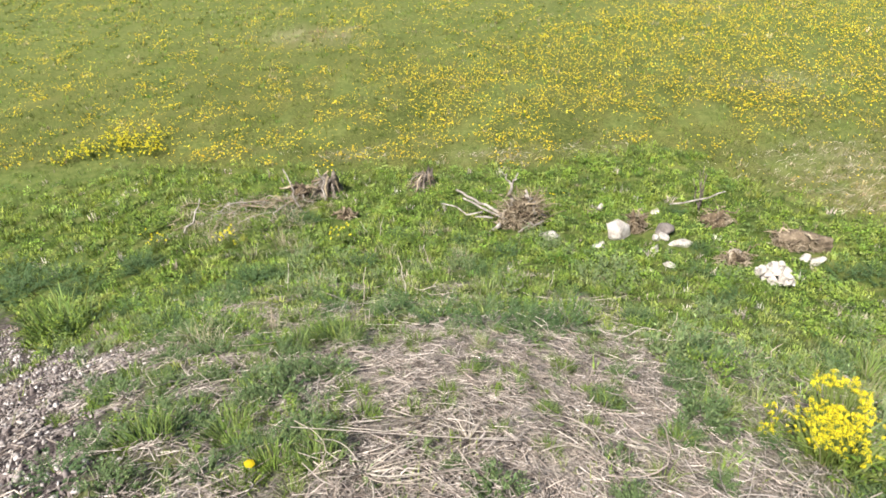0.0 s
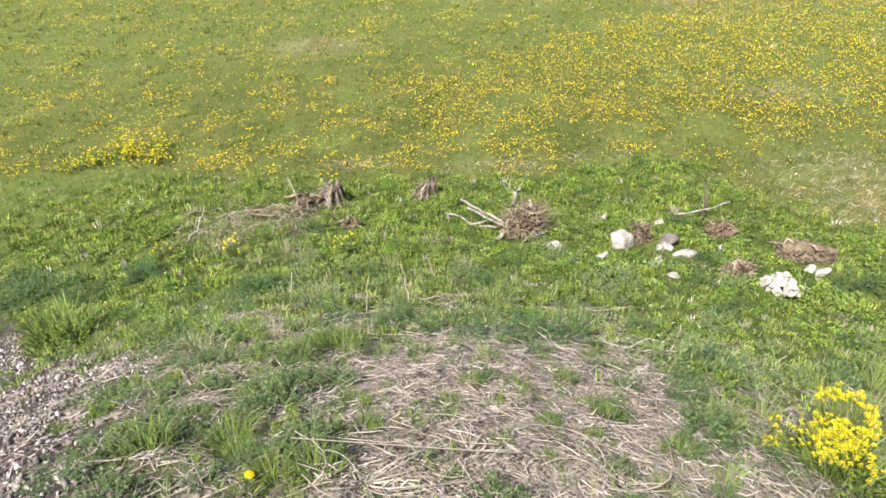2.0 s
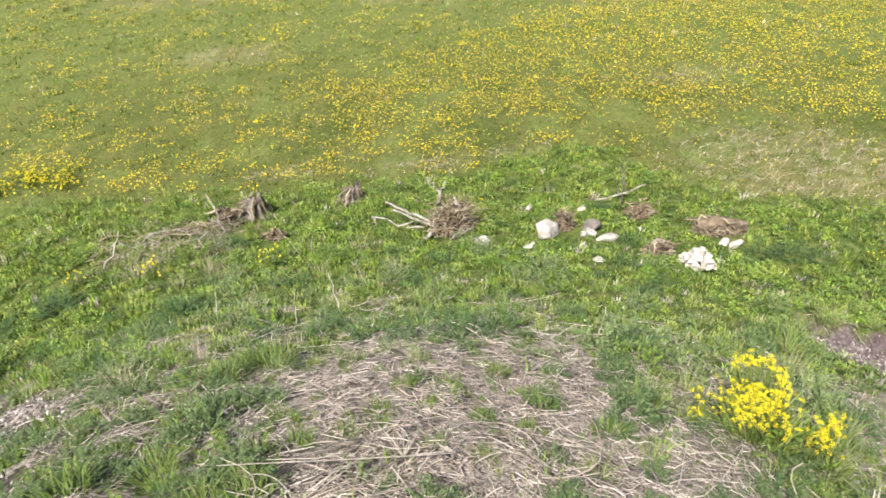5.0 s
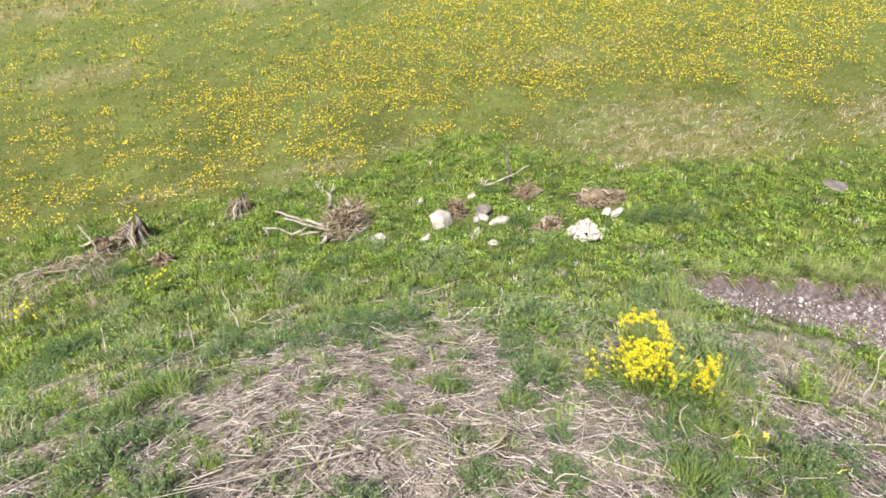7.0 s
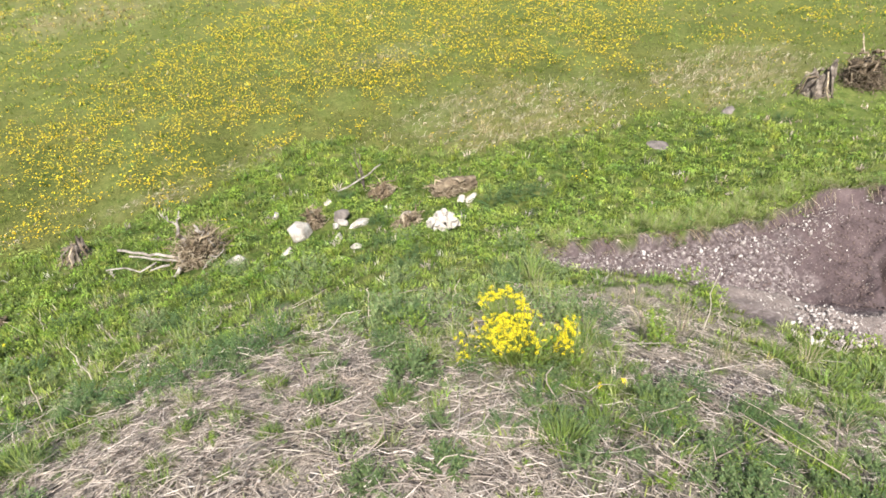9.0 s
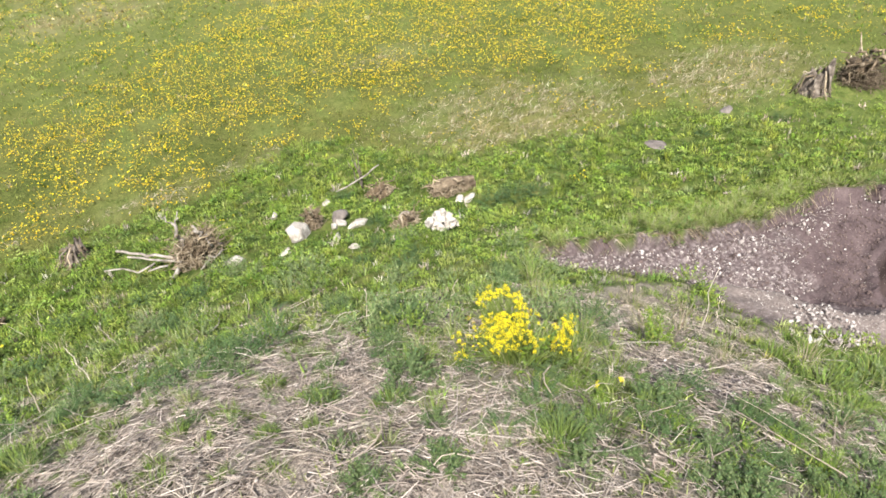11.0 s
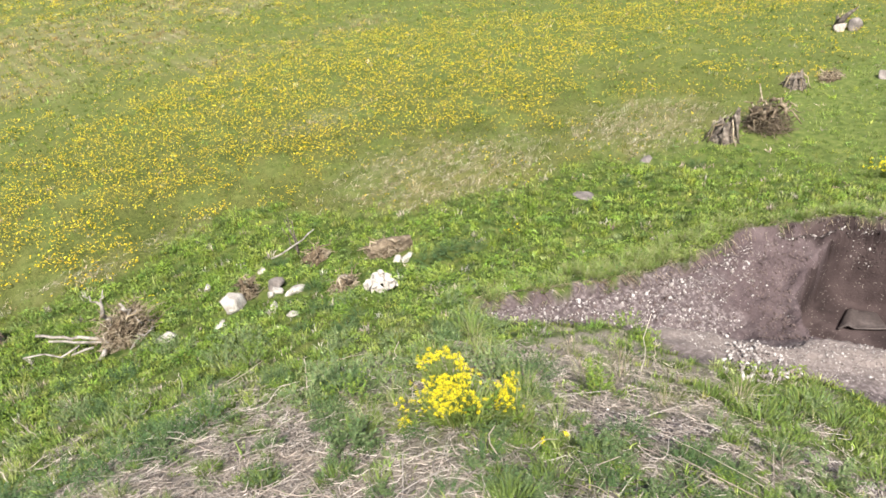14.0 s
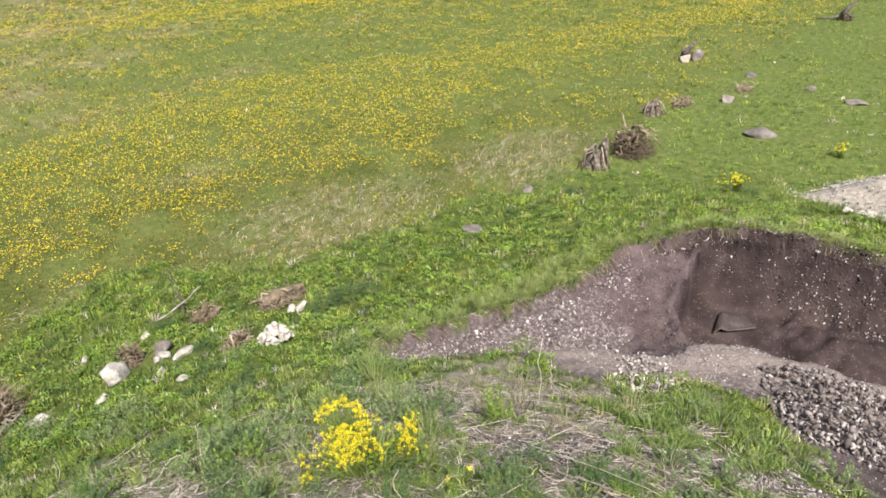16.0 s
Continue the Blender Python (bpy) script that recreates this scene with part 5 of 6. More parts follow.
for bank, many in ((LEFT_BANK, 105), (RIGHT_BANK, 95)):
    for x, y, _ in zip(*in_poly(bank)(rng, many)):
        if scree_at(x, y) > 0.6:
            continue
        pick = rng.uniform()
        if pick < 0.5:
            plant("wormwood_rosette", CUSHIONS[rng.integers(4)], x, y, rng.uniform(0.45, 0.95), rng.uniform(0, 360), "grey-green feathery rosette on stony earth", "weed", "feathery rosettes", 0.75)
        elif pick < 0.65:
            plant("wormwood_rosette", SHRUBS[rng.integers(3)], x, y, rng.uniform(0.28, 0.45), rng.uniform(0, 360), "deep green feathery clump on stony earth", "weed", "feathery rosettes", 0.7)
        elif pick < 0.85:
            plant("weed_rosette", HERBS[rng.integers(4)], x, y, rng.uniform(0.4, 0.8), rng.uniform(0, 360), "fresh green weed rosette on stony earth", "weed", "green rosettes")
        else:
            plant("grass_tuft", LOWTUFTS[rng.integers(3)], x, y, rng.uniform(0.4, 0.8), rng.uniform(0, 360), "low green tuft on stony earth", "grass", "grass tufts")
RIM = [(4.1, 4.05), (5.25, 3.65), (6.0, 3.35), (6.8, 3.15), (7.55, 3.0), (8.3, 2.45), (8.7, 1.95), (8.95, 1.1), (9.2, 0.5), (9.25, -0.3)]
rng = np.random.default_rng(88)
BLADES = [tuft(160 + k, [(0.20, 0.28, 0.055), (0.25, 0.32, 0.085), (0.30, 0.36, 0.14), (0.36, 0.36, 0.20)], 100, 0.22, 0.08, 0.9, 0.006) for k in range(4)]
brink = []


def brink_tuft(k, x, y, size):
    v, f, t = BLADES[k % 4]
    turn = np.array(Euler((0, 0, 1.24 * k)).to_matrix())
    brink.append(((v * size) @ turn.T + np.array(ground_point(x, y, -0.01)), f, t))


for k in range(130):
    j = int(rng.integers(0, len(RIM) - 1))
    q = rng.uniform()
    x, y = (RIM[j][i] * (1 - q) + RIM[j + 1][i] * q + rng.normal(-0.02, 0.05) for i in (0, 1))
    brink_tuft(k, x, y, rng.uniform(0.35, 0.7))
    if k % 3 == 0:
        plant("dry_tuft", DRYTUFTS[k % 2], x - 0.06, y - 0.06, rng.uniform(0.35, 0.6), 53 * k, "bleached tuft hanging on the pit's brink", "grass", "dry tufts", 0.6)
for k in range(46):
    q = rng.uniform(0, 3)
    j = 1 + int(q)
    q -= int(q)
    x, y = (RIM[j][i] * (1 - q) + RIM[j + 1][i] * q for i in (0, 1))
    brink_tuft(k + 1, x + rng.uniform(0, 0.1), y + rng.uniform(0.0, 0.3), rng.uniform(0.6, 1.0))
v, f, t = joined(brink)
tagged(new("brink_grass", mesh_from("brink_grass", v, f, LEAF, t)), "long pale green grass hanging over the pit's brink", "grass", kind="stuff")
for k, (x, y, s) in enumerate([(3.55, 1.05, 0.9), (2.95, 1.9, 0.8), (3.1, 1.7, 0.8), (3.3, 2.25, 0.8), (3.5, 1.95, 0.7), (-1.3, 2.5, 0.9), (-1.5, 2.8, 0.8), (-1.05, 2.85, 0.8), (2.6, 0.5, 0.6), (2.8, 1.2, 0.7), (0.2, 5.3, 0.9), (-0.6, 5.5, 0.9), (-1.6, 5.9, 1.1), (-1.9, 6.2, 1.2), (-2.2, 5.9, 1.0), (-2.8, 6.4, 1.1), (-0.2, 6.3, 1.0), (0.6, 4.6, 0.7), (1.5, 4.5, 0.6), (-0.3, 4.2, 0.8), (-1.1, 4.4, 0.8)]):
    plant("dry_tuft", DRYTUFTS[k % 3], x, y, s, 83 * k, "bleached tuft of last year's grass", "grass", "dry tufts")


for k in range(26):
    q = np.random.default_rng(1200 + k)
    plant("grass_tuft", LOWTUFTS[k % 3], q.uniform(10.7, 11.45), q.uniform(-0.6, 1.2), q.uniform(0.6, 1.2), 71 * k, "low green tuft at the foot of a gravel heap", "grass", "grass tufts")


# yellow-flowered rocket
def floret_mesh(seed, petals=((0.76, 0.67, 0.03), (0.82, 0.75, 0.05), (0.66, 0.56, 0.02)), grow=1.0):
    rng = np.random.default_rng(seed)
    pieces = []
    for k in range(22):
        d = rng.normal(size=3)
        d[2] = abs(d[2])
        d /= np.linalg.norm(d)
        c = d * np.array([0.016, 0.016, 0.026]) * rng.uniform(0.5, 1.1)
        n = 4
        a = rng.uniform(0, 1.5) + np.arange(n) * 1.571
        pieces.append(leaves(np.repeat(c[None], n, 0), np.full(n, 0.0055 * grow), np.full(n, 0.005 * grow), a, np.full(n, 0.3 + 0.5 * rng.normal()), shades(rng, n, petals, 0.12), rng))
    v, f, t = joined(pieces)
    return mesh_from("flower_head", v, f, PETAL, t)


FLORETS = [floret_mesh(200 + k, grow=0.78) for k in range(4)]
LEMON = [floret_mesh(210 + k, ((0.74, 0.68, 0.04), (0.82, 0.76, 0.06)), 1.7) for k in range(4)]


def rocket(x, y, heads, label, seed, leafy=True, size=1.0, foliage_size=1.0, apart=True, florets=FLORETS):
    """heads: offsets of flower clusters from the foot."""
    rng = np.random.default_rng(seed)
    top = holder("rocket_plant", ground_point(x, y))
    stalks = []
    for k, h in enumerate(heads):
        h = np.asarray(h, float)
        ob = part("flower_head", florets[k % 4], top)
        s = size * rng.uniform(0.8, 1.25)
        ob.matrix_basis = Matrix.Translation(h) @ pose(0, 0, 0, rng.normal(0, 15), rng.normal(0, 15), rng.uniform(0, 360)) @ Matrix.Diagonal((s, s, s, 1))
        foot = np.array([h[0] * 0.25, h[1] * 0.25, 0.0])
        stalks.append(tube(wander(rng, foot, h, 5, 0, 0.015), (0.004, 0.0035, 0.003, 0.0025, 0.002), 3, (0.15, 0.2, 0.05)))
        if apart:
            v, f, t = stalks[-1]
            ob.parent = part("stem", mesh_from("stem", v, f, LEAF, np.broadcast_to(t, (len(v), 3))), top)
    if not apart:
        v, f, t = joined(stalks)
        part("greenery", mesh_from("greenery", v, f, LEAF, t), top)
    if leafy:
        g = part("foliage", TUFTS[seed % 3], top)
        g.matrix_basis = Matrix.Diagonal((foliage_size, foliage_size, foliage_size * 0.9, 1))
        g = part("foliage", HERBS[seed % 4], top)
        g.matrix_basis = Matrix.Diagonal((foliage_size * 1.2, foliage_size * 1.2, foliage_size * 1.4, 1))
    return tagged(top, label, "flowering plant", "yellow flowering plants")


rng = np.random.default_rng(55)
FWD, RGT = np.array([0.69, 0.72, 0]), np.array([0.72, -0.69, 0])


def head(u, v, z0=0.24):
    """A flower cluster u to the side and v up and back along the plant's slope."""
    return RGT * u + FWD * (v * 0.72) + np.array([0, 0, z0 + v * 0.7])


body = [head(rng.normal(-0.06, 0.07), rng.uniform(-0.06, 0.10), 0.19 + rng.uniform(-0.04, 0.02)) for _ in range(250)]
arch = [head(-0.09 + 0.105 * math.cos(a) + rng.normal(0, 0.016), 0.12 + 0.09 * math.sin(a) + rng.normal(0, 0.018), 0.18) for a in np.linspace(-0.4, 2.9, 90)]
rocket(1.55, 1.55, body + arch, "bushy plant with dense bright yellow flower heads", 7, size=0.56, foliage_size=1.4)
rocket(1.72, 1.43, [head(rng.normal(0.0, 0.026) + 0.16 * v, v, 0.13) for v in rng.uniform(-0.02, 0.16, 70)], "smaller yellow-flowered plant beside a larger one", 8, size=0.56, foliage_size=1.0)
rocket(1.66, 1.70, [head(rng.normal(0.06, 0.02), v, 0.14) for v in rng.uniform(0.06, 0.11, 9)], "thin sprig with a few yellow flower heads", 13, size=0.55, foliage_size=0.7)
rocket(1.33, 1.70, [head(rng.normal(0, 0.03), v, 0.05) for v in rng.uniform(0, 0.13, 16)], "low sprig with a few yellow flower heads", 9, size=0.6, foliage_size=0.6)
rocket(1.72, 1.15, [head(-0.04, 0, 0.04), head(0.06, 0.03, 0.05), head(-0.035, 0.01, 0.045), head(0.07, 0.025, 0.05)], "low sprig with two pairs of yellow flower heads", 10, size=0.6, foliage_size=0.5)
rocket(1.90, 1.72, [head(rng.normal(0, 0.03), v, 0.08) for v in (0, 0.03, 0.06, 0.05)], "low sprig with a few yellow flower heads", 12, size=0.6, foliage_size=0.5)
for k, (x, y, n, s) in enumerate([(-2.50, 6.25, 22, 1.0), (-1.16, 6.05, 14, 0.8), (-3.52, 6.5, 14, 0.9), (10.76, 2.5, 14, 1.2), (10.95, 2.35, 34, 1.2), (13.54, 1.25, 22, 1.3), (5.64, 5.1, 8, 0.7), (1.45, 7.1, 6, 0.7)]):
    rocket(x, y, [np.array([rng.normal(0, 0.07), rng.normal(0, 0.06), rng.uniform(0.12, 0.28)]) for _ in range(n)], "small clump with pale yellow flower heads in grass", 20 + k, size=0.75 * s, foliage_size=0.7, apart=False, florets=LEMON)
for k in range(13):
    x, y = -5.5 + rng.normal(0, 0.42), 9.95 + rng.normal(0, 0.3)
    rocket(x, y, [np.array([rng.normal(0, 0.16), rng.normal(0, 0.16), rng.uniform(0.05, 0.22)]) for _ in range(30)], "yellow-flowered clump at the edge of the meadow", 40 + k, leafy=False, size=0.8, foliage_size=1.1, apart=False, florets=LEMON)

# tall single dead stalks
for k, (x, y, tall, tilt, turn) in enumerate([(1.37, 2.88, 0.27, 4, 30), (3.27, 1.64, 0.55, 1, 0), (3.71, 1.78, 0.15, 2, 90), (-0.3, 3.9, 0.35, 14, 200), (-0.6, 3.6, 0.3, 12, 120), (-1.35, 4.3, 0.32, 10, 60), (2.05, 2.9, 0.2, 25, 80), (0.9, 4.3, 0.25, 12, 10), (-0.1, 4.9, 0.3, 16, 240), (-0.75, 6.35, 0.34, 20, 30), (-0.7, 6.3, 0.36, 15, 330), (-0.85, 6.32, 0.3, 25, 300)]):
    v, f, t = tube(wander(np.random.default_rng(300 + k), (0, 0, -0.02), (0.02, 0, tall), 7, 0, 0.012), np.linspace(0.0045, 0.002, 7), 5, DRY[k % 2])
    ob = new("dead_stalk", mesh_from("dead_stalk", v, f, STRAW, np.broadcast_to(t, (len(v), 3))))
    ob.matrix_basis = Matrix.Translation(ground_point(x, y)) @ pose(0, 0, 0, tilt, 0, turn)
    tagged(ob, "thin bleached dead stalk standing upright", "stalk", "dead stalks")


def dandelion_flowers(base, radius, rng, tilt=0.3, m=6):
    """Flower heads as low m-sided domes."""
    n = len(base)
    w = np.arange(m) * 6.2832 / m
    t = rng.uniform(0, 6.283, n)
    lean = np.stack([np.cos(t), np.sin(t)], 1) * rng.uniform(0, tilt, n)[:, None]
    ring = base[:, None] + radius[:, None, None] * np.stack([np.broadcast_to(np.cos(w), (n, m)), np.broadcast_to(np.sin(w), (n, m)), lean[:, :1] * np.cos(w) + lean[:, 1:] * np.sin(w)], -1)
    top = base + np.stack([-lean[:, 0] * 0.4, -lean[:, 1] * 0.4, np.full(n, 0.45)], 1) * radius[:, None]
    v = np.concatenate([ring, top[:, None]], 1).reshape(-1, 3)
    i = (m + 1) * np.arange(n)[:, None]
    k = np.arange(m)
    f = np.stack([i + k, i + (k + 1) % m, np.broadcast_to(i + m, (n, m))], -1).reshape(-1, 3)
    return v, [f], np.repeat(shades(rng, n, [(0.76, 0.60, 0.02), (0.64, 0.47, 0.014), (0.70, 0.49, 0.012), (0.78, 0.68, 0.06)], 0.18), m + 1, 0)


# one dandelion close by
top = holder("dandelion", ground_point(-0.62, 1.22))
v, f, t = dandelion_flowers(np.array([[0.0, 0.0, 0.05]]), np.array([0.017]), np.random.default_rng(1))
part("flower_head", mesh_from("flower_head", v, f, PETAL, t), top)
v, f, t = tube(np.array([(0, 0, -0.01), (0.003, 0, 0.025), (0, 0, 0.05)]), 0.0022, 5, (0.2, 0.24, 0.08))
part("stem", mesh_from("stem", v, f, LEAF, np.broadcast_to(t, (len(v), 3))), top)
part("leaves", HERBS[0], top).matrix_basis = Matrix.Diagonal((0.5, 0.5, 0.4, 1))
tagged(top, "single yellow dandelion in bloom on stony earth", "flower")

# ---- meadow: dandelions and turf ----
def sector(rng, n, near, far, power, lo=-46, hi=108):
    """Spots in a wide sector round the mound's top, thinning out with distance."""
    u = rng.uniform(0, 1, n)
    r = (near**power + (far**power - near**power) * u) ** (1 / power)
    a = np.radians(rng.uniform(lo, hi, n))
    return r * np.sin(a), r * np.cos(a), r


DENSE = [(0, 10), (2.9, 10.6), (5.1, 10.2), (7.4, 9.5), (9.6, 8.2), (11.5, 8.8), (14, 10.2), (17, 9.5), (21, 8.3), (27, 6), (30, 7.5), (22, 11), (17.5, 13), (15, 15.5), (11.5, 17.5), (7, 18.5), (4, 16), (1.5, 14.5), (-1, 13)]


def bloom(x, y):
    """Dandelions per square metre."""
    patch = lump(x, y, 3.0, 4.0) + 0.6 * lump(x, y, 1.1, 9.0)
    thin = 12 * smooth(-0.5, 0.9, patch) + 1.5
    thick = 150 * smooth(-0.3, 0.6, inside(DENSE, x, y) + 0.8 * lump(x, y, 2.2, 7.0)) * (0.25 + 0.75 * smooth(-0.5, 0.5, patch))
    left = 22 * np.exp(-(((x + 6) / 4.5) ** 2) - ((y - 11.2) / 1.3) ** 2) * smooth(-0.3, 0.5, patch)
    spots = 46 * smooth(-0.3, 0.6, patch) * np.exp(-(((x - 0.3) / 4.5) ** 2) - ((y - 10.4) / 1.5) ** 2)
    streak = 30 * np.exp(-((along([(12, 36), (20, 29), (26, 24)], x, y) / 1.2) ** 2))
    drift = (1 - 0.85 * fresh_at(x, y)) * (0.12 + 1.85 * smooth(-0.25, 0.55, 0.8 * lump(x, y, 0.7, 3.3) + 0.5 * lump(x, y, 1.9, 2.1) + 0.4 * lump(x, y, 0.25, 8.3)))
    return 15.0 * drift * (thin + thick + left + spots + streak) * smooth(0.3, 0.8, meadow_at(x, y)) * (1 - 0.9 * np.clip(hay_at(x, y) * 1.4, 0, 1))


rng = np.random.default_rng(500)
x, y, r = sector(rng, 520000, 7.0, 48.0, 1.4, -42, 95)
area = r ** 0.6
per = 520000 / ((48.0**1.4 - 7.0**1.4) / 1.4 * radians(137)) / area
keep = rng.uniform(0, 1, len(x)) < bloom(x, y) / per
x, y, r = x[keep], y[keep], r[keep]
z = height(x, y) + rng.uniform(0.05, 0.12, len(x))
size = rng.uniform(0.0068, 0.0122, len(x)) * (0.72 + 0.046 * r)
heads = []
for pick, m in ((r < 11, 5), ((r >= 11) & (r < 18), 4), (r >= 18, 3)):
    heads.append(dandelion_flowers(np.stack([x, y, z], 1)[pick], size[pick], rng, 0.7, m))
v, f, t = joined(heads)
tagged(new("dandelions", mesh_from("dandelions", v, f, PETAL, t)), "countless yellow dandelions in bloom across the meadow", "flowers", kind="stuff")


def clump_blades(rng, cx, cy, radius, tall, per, wide, tint, lean=0.8, joints=1, up=-0.01):
    """Tussocks: per blades leaning out of each centre, in that tussock's own tint."""
    k = np.repeat(np.arange(len(cx)), per)
    n = len(k)
    a, q = rng.uniform(0, 6.283, n), np.sqrt(rng.uniform(0, 1, n))
    x, y = cx[k] + radius[k] * q * np.cos(a), cy[k] + radius[k] * q * np.sin(a)
    high = tall[k] * rng.uniform(0.45, 1.1, n) * (1 - 0.45 * q)
    shade = tint[k] * rng.normal(1, 0.3, (n, 1)).clip(0.35, 1.8)
    return blades(np.stack([x, y, height(x, y) + up], 1), high, wide[k] * rng.uniform(0.7, 1.3, n), a + rng.normal(0, 0.7, n), lean * (0.15 + 0.85 * q) * rng.uniform(0.4, 1.2, n), shade, rng, joints)


def clump_leaves(rng, cx, cy, radius, tall, per, leaf, tint):
    """Low leafy weeds: a dome of small leaves round each centre."""
    k = np.repeat(np.arange(len(cx)), per)
    n = len(k)
    a, q = rng.uniform(0, 6.283, n), np.sqrt(rng.uniform(0, 1, n))
    x, y = cx[k] + radius[k] * q * np.cos(a), cy[k] + radius[k] * q * np.sin(a)
    z = height(x, y) + tall[k] * (1 - 0.75 * q * q) * rng.uniform(0.35, 1.0, n)
    long = leaf[k] * rng.uniform(0.6, 1.25, n)
    shade = tint[k] * rng.normal(1, 0.14, (n, 1)).clip(0.5, 1.5)
    return leaves(np.stack([x, y, z], 1), long, long * rng.uniform(0.42, 0.68, n), a + rng.normal(0, 0.7, n), 0.75 - 0.8 * q + rng.normal(0, 0.3, n), shade, rng)


def turf(name, n, near, far, power, seed, label):
    rng = np.random.default_rng(seed)
    x, y, r = sector(rng, n, near, far, power, -42, 95)
    keep = rng.uniform(0, 1, n) < meadow_at(x, y)
    x, y, r = x[keep], y[keep], r[keep]
    n = len(x)
    hay = hay_at(x, y)
    dry = np.clip(0.10 + 0.22 * smooth(0.0, 0.8, lump(x, y, 1.6, 3.0)) + (0.65 + 0.3 * smooth(13, 17, r)) * hay, 0, 0.95)
    tint = np.where((rng.uniform(0, 1, n) < dry)[:, None], 0.7 * shades(rng, n, [(0.48, 0.43, 0.30), (0.38, 0.345, 0.19), (0.30, 0.275, 0.14)]), shades(rng, n, OLIVE, 0.3))
    fresh = fresh_at(x, y)[:, None]
    tint = tint * (1 - (hay * smooth(13, 17, r))[:, None] * np.array([0.2, 0.3, 0.42]))
    tint = tint * (1 - fresh) + (0.35 * tint + 0.65 * shades(rng, n, [(0.13, 0.19, 0.045), (0.17, 0.225, 0.07)])) * fresh
    stale = smooth(0.0, 0.6, lump(x, y, 3.3, 1.3))[:, None]
    tint = tint * (1 - stale) + tint * np.array([1.05, 0.96, 0.92]) * stale
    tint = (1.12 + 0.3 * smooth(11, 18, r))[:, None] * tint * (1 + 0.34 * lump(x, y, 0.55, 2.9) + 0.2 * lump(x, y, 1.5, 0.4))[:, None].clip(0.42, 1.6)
    tall = rng.uniform(0.05, 0.13, n) * (1 + 0.7 * hay) * (1 + 0.4 * lump(x, y, 0.6, 2.9)) * (1 + 0.012 * r)
    radius = rng.uniform(0.03, 0.09, n) * (0.7 + 0.06 * r)
    v, f, t = clump_blades(rng, x, y, radius, tall, 9, 0.004 + 0.0009 * r, tint, 0.9, 0)
    tagged(new(name, mesh_from(name, v, f, LEAF, t)), label, "grass", kind="stuff")


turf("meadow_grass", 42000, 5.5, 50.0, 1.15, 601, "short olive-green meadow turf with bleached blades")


# long bleached strands lying over in the hay patches
rng = np.random.default_rng(640)
x, y, r = sector(rng, 150000, 6.0, 16.0, 1.0, -20, 80)
keep = rng.uniform(0, 1, len(x)) < 0.55 * hay_at(x, y) * meadow_at(x, y)
x, y, r = x[keep], y[keep], r[keep]
n = len(x)
v, f, t = blades(np.stack([x, y, height(x, y)], 1), rng.uniform(0.045, 0.085, n), rng.uniform(0.006, 0.011, n), rng.normal(-0.2, 0.55, n) + 3.14 * (rng.uniform(0, 1, n) < 0.4), rng.uniform(1.2, 2.8, n), shades(rng, n, [(0.36, 0.33, 0.235), (0.46, 0.42, 0.32), (0.24, 0.25, 0.12)], 0.3), rng)
tagged(new("hay_strands", mesh_from("hay_strands", v, f, STRAW, t)), "bleached long grass lying over in patches", "grass", kind="stuff")


# ---- lush growth on the slope and round its foot ----
def wild_at(x, y, r):
    return (1 - meadow_at(x, y)) * (1 - soil_at(x, y)) * (1 - 0.97 * scree_at(x, y)) * (1 - 0.88 * litter_at(x, y)) * (0.45 + 0.55 * smooth(2.4, 4.2, r)) * open_at(x, y) * (inside(HOLE, x, y) < -0.1)


def grass_tints(rng, x, y, r, dead):
    slope = np.exp(-((r / 5.2) ** 4))
    n = len(x)
    mute = (slope * 0.75)[:, None]
    live = shades(rng, n, GREENS, 0.34)
    live = live * (1 - mute) + live * np.array([1.36, 1.26, 1.95]) * mute
    kind = lump(x, y, 0.9, 1.8)[:, None]
    live = live * np.where(kind > 0, 1 + 0.40 * kind * np.array([1.25, 1.0, 0.6]), 1 + 0.45 * kind * np.array([1.15, 0.9, 0.4]))
    pale = (smooth(1.7, 0.1, along(RIM, x, y)) * smooth(2.8, 4.6, x) * (0.7 + 0.5 * lump(x, y, 0.6, 4.4)))[:, None]
    live = np.minimum(live * (1 + pale * np.array([0.42, 0.3, 0.75])), np.array([0.34, 0.40, 0.20]))
    return np.where(dead[:, None], 0.8 * shades(rng, n, DRY), live)


def grass_sward(name, n, near, far, per, joints, seed, label, size=1.0):
    """Tussocky grass over the slope and its foot."""
    rng = np.random.default_rng(seed)
    x, y, r = sector(rng, n, near, far, 1.0, -44, 96)
    keep = rng.uniform(0, 1, n) < wild_at(x, y, r)
    x, y, r = x[keep], y[keep], r[keep]
    slope = np.exp(-((r / 5.2) ** 4))
    dead = rng.uniform(0, 1, len(x)) < 0.05 + 0.3 * slope * smooth(0.0, 0.7, lump(x, y, 1.2, 5.5))
    tall = rng.uniform(0.07, 0.17, len(x)) * (1 - 0.35 * slope) * (1 + 0.4 * lump(x, y, 0.9, 2.5)) * (1 - 0.3 * smooth(8, 14, r))
    radius = rng.uniform(0.035, 0.085, len(x)) * size * (0.8 + 0.03 * r)
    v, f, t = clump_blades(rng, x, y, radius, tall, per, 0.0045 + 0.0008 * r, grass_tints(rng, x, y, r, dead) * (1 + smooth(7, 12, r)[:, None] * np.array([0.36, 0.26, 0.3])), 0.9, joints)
    tagged(new(name, mesh_from(name, v, f, LEAF, t)), label, "grass", kind="stuff")


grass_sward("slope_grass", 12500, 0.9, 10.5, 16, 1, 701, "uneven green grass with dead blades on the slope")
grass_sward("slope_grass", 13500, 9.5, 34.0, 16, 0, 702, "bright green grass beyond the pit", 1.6)

